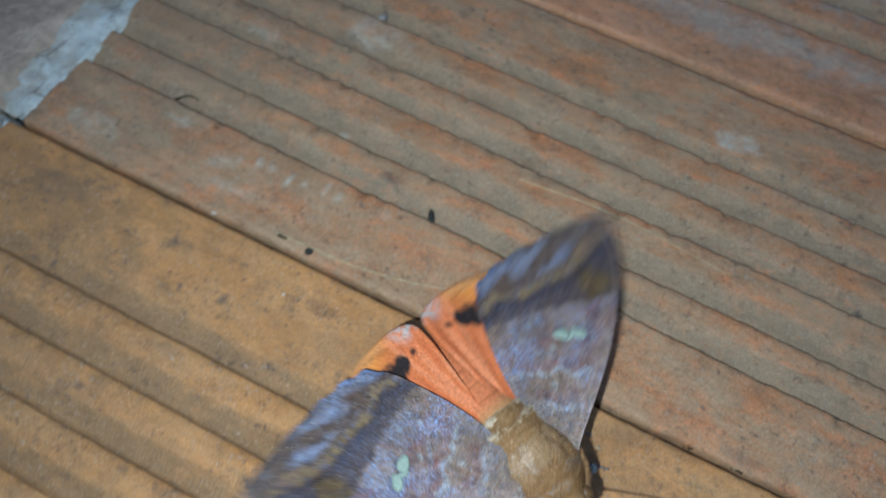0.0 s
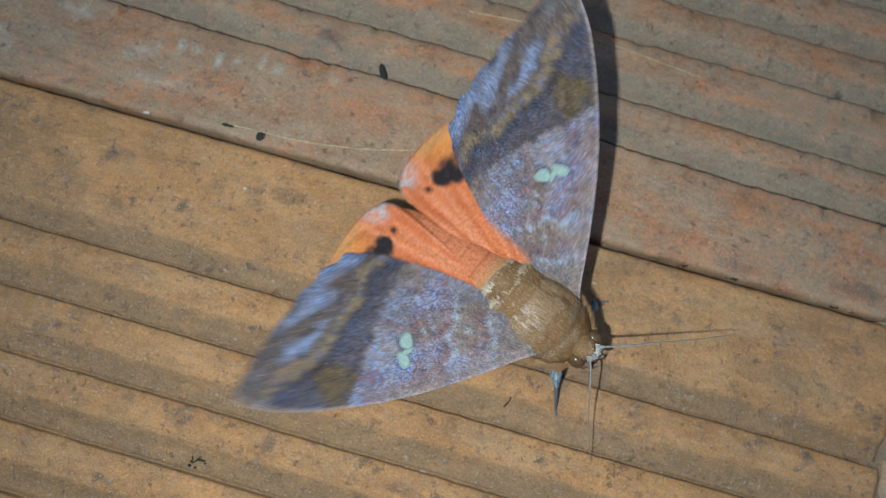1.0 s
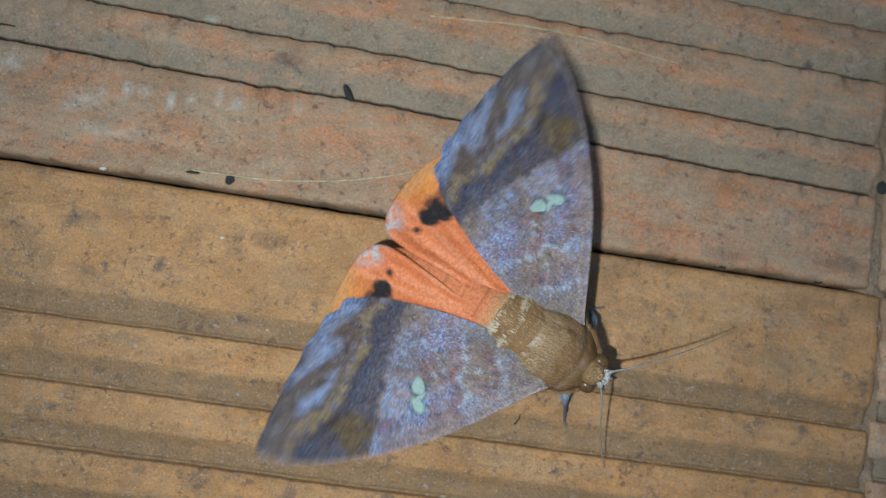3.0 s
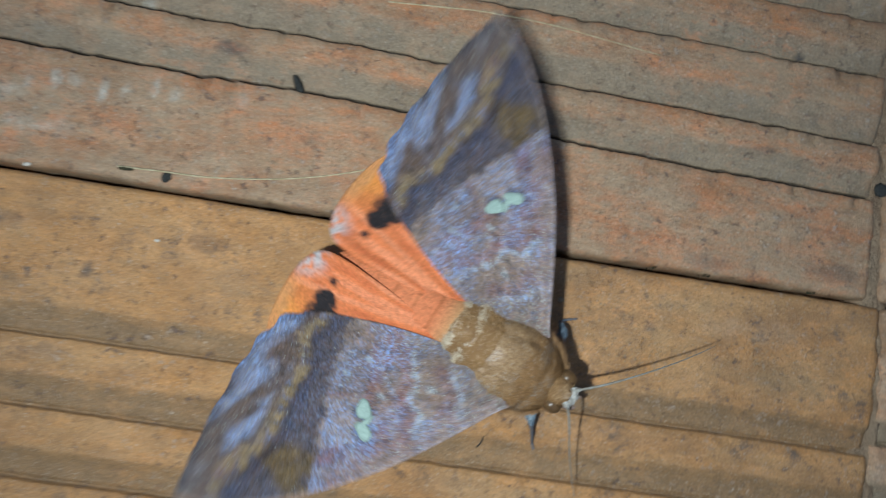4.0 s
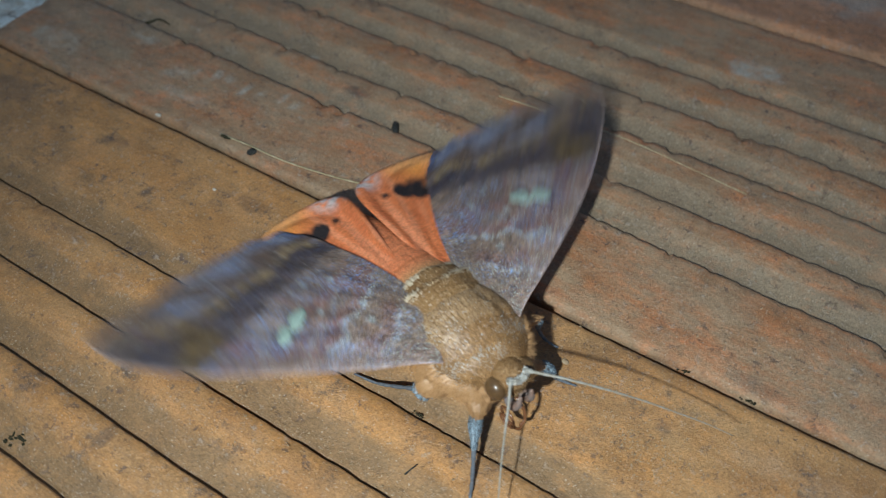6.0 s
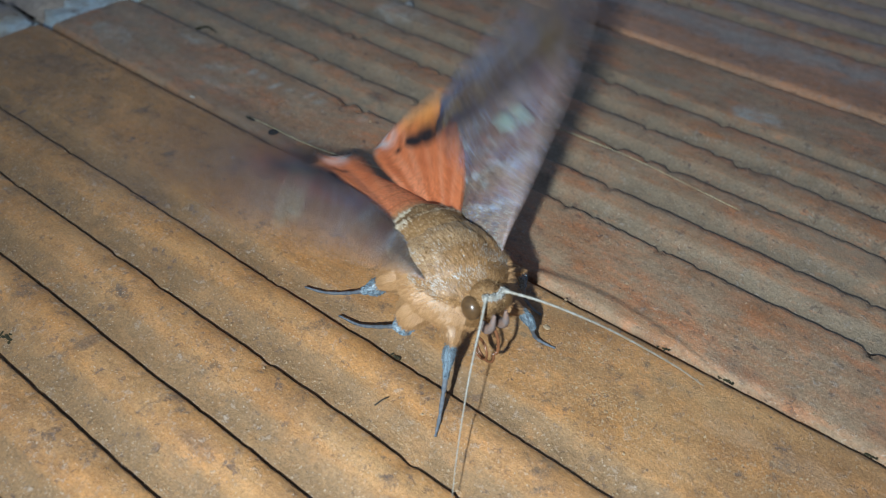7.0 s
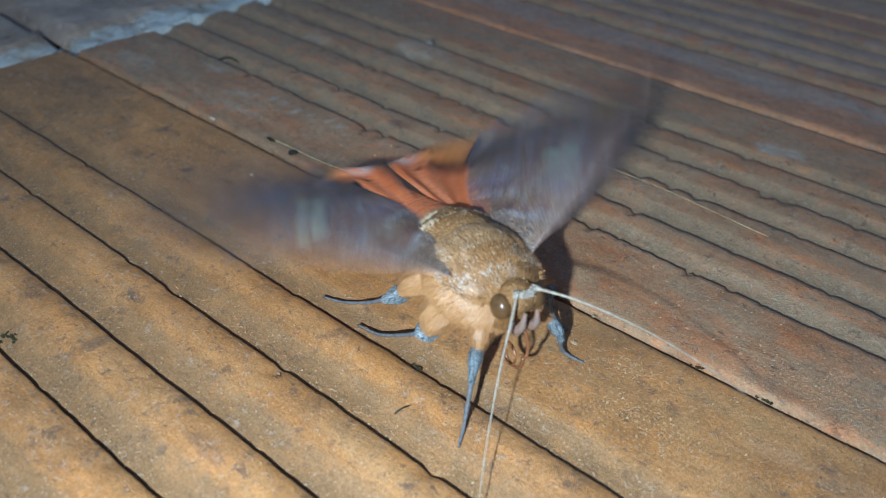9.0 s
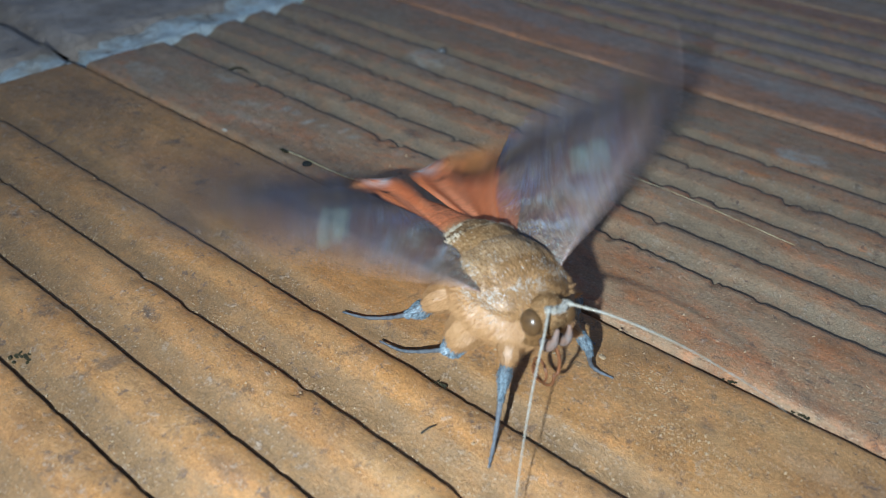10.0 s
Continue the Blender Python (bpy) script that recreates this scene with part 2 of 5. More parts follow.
M_FORE = scaled_wing("forewing_scales", 1.0, (0.35, 0.56, 1.0), 0.47, (0.34, 0.41, 0.44), 0.5, 0.7, 2.8, True)
M_SCALE = scaled_wing("wing_powder", 0.6, (0.55, 0.76, 1.0), 0.42, (0.5, 0.5, 0.5), 0.0, 0.3, 1.75)
M_HIND = scaled_wing("hindwing_scales", 0.25, (1.0, 0.85, 0.75), 0.6, (0.85, 0.42, 0.22), 0.1, 0.35)
M_SPOT = plain("pale_wing_mark", (0.32, 0.43, 0.37), (0.23, 0.32, 0.28), 20.0, 0.5, 0.4, 0.0001)
M_ABDOMEN = scaled_wing("abdomen_scales", 0.3, (1.0, 0.85, 0.75), 0.55, (0.75, 0.35, 0.15), 0.2, 0.4)


def fur(name, a, b, rough=0.42, spec=0.5, patch=1.7):
    n = Nodes(name)
    g = n.add("ShaderNodeNewGeometry")
    v = n.coords(100.0)
    c = n.mix(g.outputs["Random Per Island"], a, b)
    c = n.mix(n.math("MULTIPLY", n.noise(v, patch, 5, 0.65), 0.55), c, tuple(0.8 * x for x in a))
    return n.done(c, rough, spec)


M_FUR = fur("thorax_fur", (0.17, 0.09, 0.038), (0.66, 0.44, 0.24))
M_PALEFUR = fur("pale_fur", (0.52, 0.305, 0.145), (0.25, 0.12, 0.045))
M_FURFROST = fur("frosted_scales", (0.50, 0.51, 0.49), (0.36, 0.31, 0.25), 0.45, 0.4, 4.0)
M_RUSTFUR = fur("rusty_fur", (0.13, 0.06, 0.02), (0.62, 0.36, 0.16))
M_CREAM = fur("cream_fur", (0.62, 0.52, 0.38), (0.50, 0.38, 0.24))
M_WAISTFUR = fur("waist_fur", (0.22, 0.12, 0.05), (0.68, 0.50, 0.30))
M_SKIN = plain("thorax_skin", (0.20, 0.105, 0.04), (0.27, 0.15, 0.06), 3.0, 0.6, 0.3, 0.0003, 0.7)
M_BUFF = plain("buff_scales", (0.42, 0.24, 0.11), (0.33, 0.17, 0.07), 5.0, 0.6, 0.3, 0.0002)
M_EYE = plain("compound_eye", (0.13, 0.07, 0.026), (0.07, 0.04, 0.02), 5.0, 0.30, 0.5, 0.0)
M_HORN = plain("antenna_horn", (0.30, 0.30, 0.27), (0.22, 0.19, 0.145), 12.0, 0.45, 0.4, 0.0)
M_PROB = plain("proboscis_brown", (0.14, 0.055, 0.025), (0.22, 0.09, 0.04), 10.0, 0.25, 0.6, 0.0)
M_TARSUS = plain("slate_leg", (0.085, 0.10, 0.12), (0.16, 0.18, 0.20), 16.0, 0.5, 0.4, 0.0001)
M_LEGSCALE = fur("slate_scales", (0.05, 0.075, 0.10), (0.33, 0.43, 0.49))
M_PALP = plain("palp_scales", (0.25, 0.15, 0.105), (0.18, 0.17, 0.175), 8.0, 0.6, 0.3, 0.0002)

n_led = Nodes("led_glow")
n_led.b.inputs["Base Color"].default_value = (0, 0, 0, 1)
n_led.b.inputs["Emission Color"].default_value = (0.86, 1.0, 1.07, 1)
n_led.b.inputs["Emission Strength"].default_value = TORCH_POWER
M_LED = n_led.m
M_PLASTIC = plain("black_plastic", (0.02, 0.02, 0.02), (0.03, 0.03, 0.03), 20.0, 0.4, 0.4, 0.0)


# ---- ground ----
def ground():
    s = 3.0
    me = mesh_of("ground", [(-s, -s, -1.1 * C), (s, -s, -1.1 * C), (s, s, -1.1 * C), (-s, s, -1.1 * C)], [(0, 1, 2, 3)], M_BED, [(0, 0, 0)] * 4)
    tagged(new("ground", me), "dark earthy mortar bed under the clay tiles", "ground", kind="structure")


# Each tile has a broad flat rib at either side and narrow ribs between; grooves as (lower edge, upper edge) from its lower side.
def tile_mesh(name, x0, x1, y0, y1, grooves, depth, step, material, marks, seed, crown=0.0, shear=0.0, slit=0.10, rough=1.0, cut=0.04):
    """A ribbed clay tile from x0 to x1, y0 to y1 (centimetres): the upper flank of each rib is steep, the lower one eased."""
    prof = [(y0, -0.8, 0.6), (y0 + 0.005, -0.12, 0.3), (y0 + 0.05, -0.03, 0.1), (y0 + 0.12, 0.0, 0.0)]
    edges = []
    last = y0 + 0.12
    for lo, hi in grooves:
        k = max(2, int((lo - 0.03 - last) / 0.09))
        for i in range(1, k):
            f = i / k
            prof.append((lerp(last, lo - 0.03, f), (0.012 + crown) * math.sin(math.pi * f) ** 0.6, 0.0))
        # steep upper flank of the rib below, then the slit that is painted dark
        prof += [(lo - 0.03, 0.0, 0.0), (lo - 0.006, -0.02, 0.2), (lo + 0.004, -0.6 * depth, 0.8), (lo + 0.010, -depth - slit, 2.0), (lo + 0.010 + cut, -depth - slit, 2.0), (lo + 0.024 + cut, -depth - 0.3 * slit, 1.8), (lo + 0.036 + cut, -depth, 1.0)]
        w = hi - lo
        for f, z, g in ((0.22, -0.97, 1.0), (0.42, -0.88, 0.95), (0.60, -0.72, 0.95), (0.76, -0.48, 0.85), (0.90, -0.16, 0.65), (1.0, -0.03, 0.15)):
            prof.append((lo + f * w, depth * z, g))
        last = hi + 0.08
        prof.append((last, 0.0, 0.0))
    k = max(3, int((y1 - 0.12 - last) / 0.09))
    for i in range(1, k + 1):
        f = i / k
        prof.append((lerp(last, y1 - 0.1, f), 0.012 * math.sin(math.pi * f), 0.0))
    prof += [(y1 - 0.04, -0.03, 0.1), (y1 - 0.005, -0.12, 0.3), (y1, -0.8, 0.6)]
    nx = int((x1 - x0) / step)
    xs = [x0, x0 + 0.01, x0 + 0.06] + [lerp(x0 + 0.12, x1 - 0.12, i / nx) for i in range(nx + 1)] + [x1 - 0.06, x1 - 0.01, x1]
    drop = {0: 0.8, 1: 0.14, 2: 0.04, len(xs) - 3: 0.04, len(xs) - 2: 0.14, len(xs) - 1: 0.8}
    verts, cols = [], []
    for i, x in enumerate(xs):
        for j, (y, z, g) in enumerate(prof):
            wob = 0.022 * rough * fbm(x * 0.35 + seed, y * 0.3, seed, 3) + 0.018 * rough * fbm(x * 3.0, y * 0.5 + 7, seed, 4) - shear * x * smooth(0.0, 2.0, y - y0)
            endwob = (0.09 * fbm(y * 0.5, seed + (0 if i < 9 else 40), 3.0, 4) + 0.07 * fbm(y * 2.4, seed + (3 if i < 9 else 43), 5.0, 4)) if (i < 3 or i > len(xs) - 4) else 0.0
            near = min((abs(y - lo) for lo, hi in grooves), default=9.0)
            chip = 0.0
            if near < 0.16 and z > -0.5 * depth:
                chip = 0.16 * rough * max(0.0, fbm(x * 2.6, y * 0.6 + seed, 5.0, 4) - 0.28)
            zz = z - drop.get(i, 0.0) - chip + 0.028 * fbm(x * 0.22, y * 0.5, seed, 3) + 0.006 * fbm(x * 2.2, y * 2.2, seed, 3)
            verts.append(((x + endwob) * C, (y + wob) * C, zz * C))
            # slit bottoms are coloured near black: crevice dirt, with the gap's shade painted in
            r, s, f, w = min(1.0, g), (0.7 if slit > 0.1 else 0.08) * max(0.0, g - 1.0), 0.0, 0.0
            for mx, my, rx, ry, kind, amount in marks:
                d = math.hypot((x - mx) / rx, (y - my) / ry) + 0.55 * fbm(x * 2.3 + mx, y * 2.3, 2.0, 3)
                a = amount * (1 - smooth(0.55, 1.05, d))
                if kind == "stain":
                    s = max(s, a)
                elif kind == "film":
                    f = max(f, a)
                elif kind == "bare":
                    f = min(f, -a)
                elif kind == "chalk":
                    w = max(w, a)
                else:
                    r = max(r, a)
            cols.append((r, s, 0.5 + 0.5 * f, w))
    m = len(prof)
    faces = [(i * m + j, (i + 1) * m + j, (i + 1) * m + j + 1, i * m + j + 1) for i in range(len(xs) - 1) for j in range(m - 1)]
    return mesh_of(name, verts, faces, material, cols)


# Dark stains, pale films and grime patches: x, y, half sizes, kind, strength.
MARKS_A = [
    (4.4, -1.25, 1.0, 0.3, "film", 0.25), (6.6, -0.85, 1.3, 0.25, "chalk", 0.12), (7.4, -1.7, 0.8, 0.3, "film", 0.4), (2.2, -4.2, 1.5, 0.2, "film", 0.3),
    # left-end grime, made broad so its colour also dims the torchlight there
    (-10.5, -4.8, 5.0, 5.6, "grime", 0.55),
    (-10.0, -1.6, 3.0, 1.7, "grime", 0.55), (-7.5, -5.5, 4.0, 1.6, "grime", 0.35), (5.5, -6.2, 3.5, 1.2, "grime", 0.35),
    (-4.95, -1.52, 0.16, 0.20, "stain", 0.75), (-6.38, -4.31, 0.13, 0.11, "stain", 0.7), (4.71, -1.02, 0.13, 0.12, "stain", 0.55),
    (-3.1, -0.75, 0.42, 0.2, "stain", 0.35), (-6.4, -0.85, 0.4, 0.16, "stain", 0.35), (-1.96, -5.28, 0.13, 0.2, "stain", 0.5),
    (6.9, -1.6, 0.9, 0.35, "grime", 0.4), (3.3, -0.35, 0.5, 0.2, "film", 0.3), (-9.6, -0.9, 0.8, 0.5, "stain", 0.35),
    (-5.4, -2.95, 0.5, 0.12, "stain", 0.35), (-1.2, -2.9, 0.3, 0.1, "stain", 0.3), (0.6, -5.4, 0.5, 0.12, "stain", 0.4),
    (2.8, -1.0, 0.35, 0.25, "film", 0.3), (5.2, -0.55, 1.0, 0.2, "film", 0.28), (-2.4, -1.3, 0.6, 0.35, "stain", 0.22),
]
MARKS_B = [
    # first the left-end grime, whose colour also tones down the torchlight on that side
    (-10.2, 4.8, 4.4, 5.4, "grime", 0.55), (5.6, 1.1, 3.6, 1.1, "film", 0.5), (5.0, 3.0, 4.2, 0.6, "film", 0.35), (6.0, 5.2, 4.0, 2.0, "film", 0.4),
    (-6.6, 1.35, 4.6, 0.75, "bare", 1.0), (-4.0, 2.85, 3.4, 0.36, "bare", 1.0), (-1.2, 1.4, 1.6, 0.5, "bare", 0.4), (3.5, 4.1, 2.5, 0.3, "bare", 0.35), (-6.5, 4.1, 4.0, 0.4, "bare", 0.8),
    (-9.8, 3.0, 3.0, 2.6, "grime", 0.45), (-8.6, 7.5, 4.0, 1.6, "grime", 0.35),
    (-3.4, 2.62, 0.32, 0.12, "stain", 0.6), (3.4, 7.45, 0.7, 0.36, "chalk", 0.75), (-5.7, 6.15, 0.9, 0.45, "chalk", 0.45), (-10.0, 0.75, 0.75, 0.35, "chalk", 0.35),
    (-6.0, 5.2, 0.6, 0.5, "film", 0.45), (-8.7, 1.0, 0.55, 0.32, "film", 0.45), (-5.3, 1.5, 0.10, 0.22, "chalk", 0.6), (-4.94, 1.55, 0.13, 0.26, "chalk", 0.7), (-6.54, 1.44, 0.08, 0.18, "chalk", 0.5), (-6.1, 1.5, 0.10, 0.2, "chalk", 0.55), (-5.78, 1.6, 0.15, 0.1, "chalk", 0.5), (-4.44, 1.68, 0.09, 0.24, "chalk", 0.55), (-4.1, 1.65, 0.1, 0.14, "chalk", 0.5), (-3.0, 1.7, 0.12, 0.18, "chalk", 0.45), (-6.2, 0.75, 0.7, 0.14, "chalk", 0.35), (-8.3, 1.65, 0.4, 0.14, "chalk", 0.45), (-6.9, 1.2, 0.35, 0.2, "chalk", 0.3), (-8.2, 4.9, 0.5, 0.2, "chalk", 0.3), (-4.9, 3.2, 0.12, 0.1, "chalk", 0.6), (7.0, 4.54, 0.08, 0.07, "stain", 0.9),
    (7.42, 3.39, 0.18, 0.1, "stain", 0.5), (5.6, 0.3, 0.5, 0.16, "stain", 0.3), (8.0, 0.5, 0.6, 0.2, "stain", 0.4),
    (-9.3, 1.6, 0.8, 0.3, "grime", 0.5), (-4.9, 3.35, 0.5, 0.15, "film", 0.3), (1.2, 7.6, 0.9, 0.4, "film", 0.3),
]
GROOVE_A = [(-7.36, -6.80), (-6.18, -5.62), (-5.04, -4.49), (-3.89, -3.30), (-2.71, -2.16)]
GROOVE_B = [(2.04, 2.60), (3.06, 3.72), (4.39, 4.92), (5.46, 6.02), (6.62, 7.10)]


def tiles():
    floor = tagged(new("tile_floor"), "weathered ribbed terracotta tiles laid in rows, worn and dusty", "floor", kind="structure")
    base = [g for g in GROOVE_B]
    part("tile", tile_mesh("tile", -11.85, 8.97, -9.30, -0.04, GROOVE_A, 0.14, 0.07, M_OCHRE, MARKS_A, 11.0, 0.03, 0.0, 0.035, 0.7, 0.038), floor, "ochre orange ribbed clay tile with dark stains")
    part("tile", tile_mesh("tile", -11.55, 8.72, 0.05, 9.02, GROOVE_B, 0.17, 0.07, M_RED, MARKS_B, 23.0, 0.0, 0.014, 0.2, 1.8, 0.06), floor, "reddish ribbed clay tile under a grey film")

    def far(x0, x1, y0, material, seed, raised=0.0, step=0.16):
        g = [(y0 + a, y0 + b) for a, b in base]
        marks = [(x0 + 3 + 5 * k, y0 + 1.2 + 2.1 * k, 1.6, 0.4, "film", 0.4) for k in range(4)]
        ob = part("tile", tile_mesh("tile", x0, x1, y0 + 0.05, y0 + 9.1, g, 0.2, step, material, marks, seed), floor, "dull reddish ribbed clay tile")
        ob.location.z = raised * C
        return ob

    far(8.90, 29.2, 0.02, M_DUN, 37.0, -0.02)
    far(9.02, 29.2, -9.13, M_DUN, 41.0, -0.03)
    # the row behind begins with a bright rounded edge
    g = [(11.65, 12.25), (12.9, 13.5), (14.1, 14.7), (15.3, 15.9), (16.5, 17.1)]
    part("tile", tile_mesh("tile", -11.4, 8.8, 9.16, 18.25, g, 0.22, 0.12, M_LIP, [(3.0, 10.9, 7.0, 0.4, "chalk", 0.25), (-2.0, 10.9, 12.0, 0.75, "film", 0.7), (-1.0, 14.5, 14.0, 2.4, "film", 0.75), (5.0, 10.2, 1.2, 0.3, "stain", 0.2)], 53.0), floor, "reddish ribbed clay tile with a pale worn streak")
    far(9.0, 29.2, 9.2, M_DUN, 59.0)
    far(-11.3, 8.9, 18.4, M_DUN, 61.0)
    far(9.1, 29.2, 18.4, M_RED, 67.0)
    far(-11.3, 8.9, 27.6, M_RED, 71.0, 0.0, 0.3)
    far(-11.8, 8.9, -18.7, M_OCHRE, 73.0, 0.0, 0.3)
    far(9.1, 29.2, -18.7, M_DUN, 79.0, 0.0, 0.3)


def joint_fill():
    me = rough_strip("joint_dirt", 8.45, 9.30, -18.0, 27.0, -0.17, M_DIRT, 31.0, 10, 320, 0.05, 0.16)
    tagged(new("joint_dirt", me), "pale packed dirt in the joint at the tile ends", "dirt", kind="structure")


def rough_strip(name, x0, x1, y0, y1, z, material, seed, nx, ny, edge, rise):
    """A hand-laid patch with ragged sides (centimetres)."""
    verts, faces = [], []
    for i in range(nx + 1):
        for j in range(ny + 1):
            x, y = lerp(x0, x1, i / nx), lerp(y0, y1, j / ny)
            side = min(i, nx - i, 2) / 2
            end = min(j, ny - j, 2) / 2
            x += edge * fbm(y * 0.9, seed, 1.0, 4) * (1.0 if i in (0, 1, nx - 1, nx) else 0.4)
            h = z + rise * fbm(x * 0.8, y * 0.8, seed, 4) - (1 - side) * 0.35 - (1 - end) * 0.4
            verts.append((x * C, y * C, h * C))
    for i in range(nx):
        for j in range(ny):
            a = i * (ny + 1) + j
            faces.append((a, a + ny + 1, a + ny + 2, a + 1))
    return mesh_of(name, verts, faces, material, [(0, 0, 0)] * len(verts))


def surround():
    for y0, y1, s in ((0.20, 9.0, 3.0), (9.1, 30.0, 8.0), (-9.0, 0.12, 5.0)):
        x1 = -11.35 if y0 > 0 else -11.75
        me = rough_strip("mortar_joint", x1 - 1.5, x1 + 0.06, y0, y1, 0.04, M_MORTAR, s, 26, int((y1 - y0) * 8), 0.28, 0.16)
        tagged(new("mortar_joint", me), "blue-white limewashed mortar, crumbled along the tile ends", "mortar", kind="structure")
    for y0, y1, s in ((0.21, 30.0, 13.0), (-20.0, 0.14, 17.0)):
        me = rough_strip("concrete_slab", -42.0, -12.15, y0, y1, 0.16, M_SLAB, s, 140, int((y1 - y0) * 5), 0.10, 0.10)
        tagged(new("concrete_slab", me), "brown weathered concrete slab beside the tiles", "paving slab", kind="structure")


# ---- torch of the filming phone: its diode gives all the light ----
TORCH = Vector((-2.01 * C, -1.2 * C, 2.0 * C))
TORCH_TILT = pose(0, 0, 0, 9, -15, 0)  # tilt added up and to the right to even out the light on the tiles


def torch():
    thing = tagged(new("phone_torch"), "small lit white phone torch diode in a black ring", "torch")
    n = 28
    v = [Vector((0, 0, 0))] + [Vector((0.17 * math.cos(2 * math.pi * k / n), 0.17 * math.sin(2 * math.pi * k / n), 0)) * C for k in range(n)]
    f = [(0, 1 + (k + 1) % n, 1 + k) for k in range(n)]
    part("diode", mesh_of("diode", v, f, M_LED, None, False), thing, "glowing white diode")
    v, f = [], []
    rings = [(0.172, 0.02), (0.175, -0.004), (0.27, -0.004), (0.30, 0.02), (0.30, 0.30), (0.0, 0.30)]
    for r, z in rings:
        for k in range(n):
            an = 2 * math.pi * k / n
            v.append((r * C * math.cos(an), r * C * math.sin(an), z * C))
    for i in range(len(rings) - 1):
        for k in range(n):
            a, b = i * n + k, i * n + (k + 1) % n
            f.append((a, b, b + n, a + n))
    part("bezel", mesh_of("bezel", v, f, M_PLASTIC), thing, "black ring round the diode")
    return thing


# ---- the moth ----
# Its own space: x to the head, y to its left, z up from the tile, in centimetres.
HEADING = -23.6
HINGE = Vector((0.0, 0.62, 1.75))
HIND_HINGE = Vector((-0.75, 0.36, 1.62))
COSTA = [(0.12, 0.60), (-0.02, 0.82), (-0.36, 1.48), (-0.77, 2.20), (-1.24, 2.88), (-1.78, 3.52), (-2.34, 4.06), (-2.80, 4.36), (-3.14, 4.46)]
REAR = [(-0.75, 0.30), (-1.35, 0.42), (-1.95, 0.60), (-2.55, 0.84), (-3.02, 1.06), (-3.38, 1.36), (-3.52, 1.82), (-3.52, 2.40), (-3.44, 3.10), (-3.32, 3.80), (-3.14, 4.46)]


def wing_height(x, y):
    """Height of the forewing at rest: it falls towards its outer margin and tip."""
    return min(1.80, 1.78 - 0.21 * (-x - 0.9)) - 0.06 * (y - 0.5) + 0.04 * math.sin(math.pi * min(1, max(0, (y - 0.4) / 4.0)))


def mixc(a, b, k):
    k = min(1.0, max(0.0, k))
    return tuple(p + (q - p) * k for p, q in zip(a, b))


def near_line(x, y, pts):
    """Distance to a polyline, and how far along it."""
    best = (9.0, 0.0)
    for i in range(len(pts) - 1):
        (ax, ay), (bx, by) = pts[i], pts[i + 1]
        dx, dy = bx - ax, by - ay
        k = min(1.0, max(0.0, ((x - ax) * dx + (y - ay) * dy) / (dx * dx + dy * dy)))
        d = math.hypot(x - ax - k * dx, y - ay - k * dy)
        if d < best[0]:
            best = (d, (i + k) / (len(pts) - 1))
    return best


GOLD_LINE = [(-2.72, 3.95), (-2.55, 3.3), (-2.52, 2.75), (-2.72, 2.3), (-2.72, 1.85), (-2.95, 1.5), (-2.86, 1.05)]
EDGE_LINE = [(-1.62, 3.15), (-1.78, 2.75), (-2.05, 2.3), (-2.28, 1.8), (-2.42, 1.35), (-2.5, 0.85)]


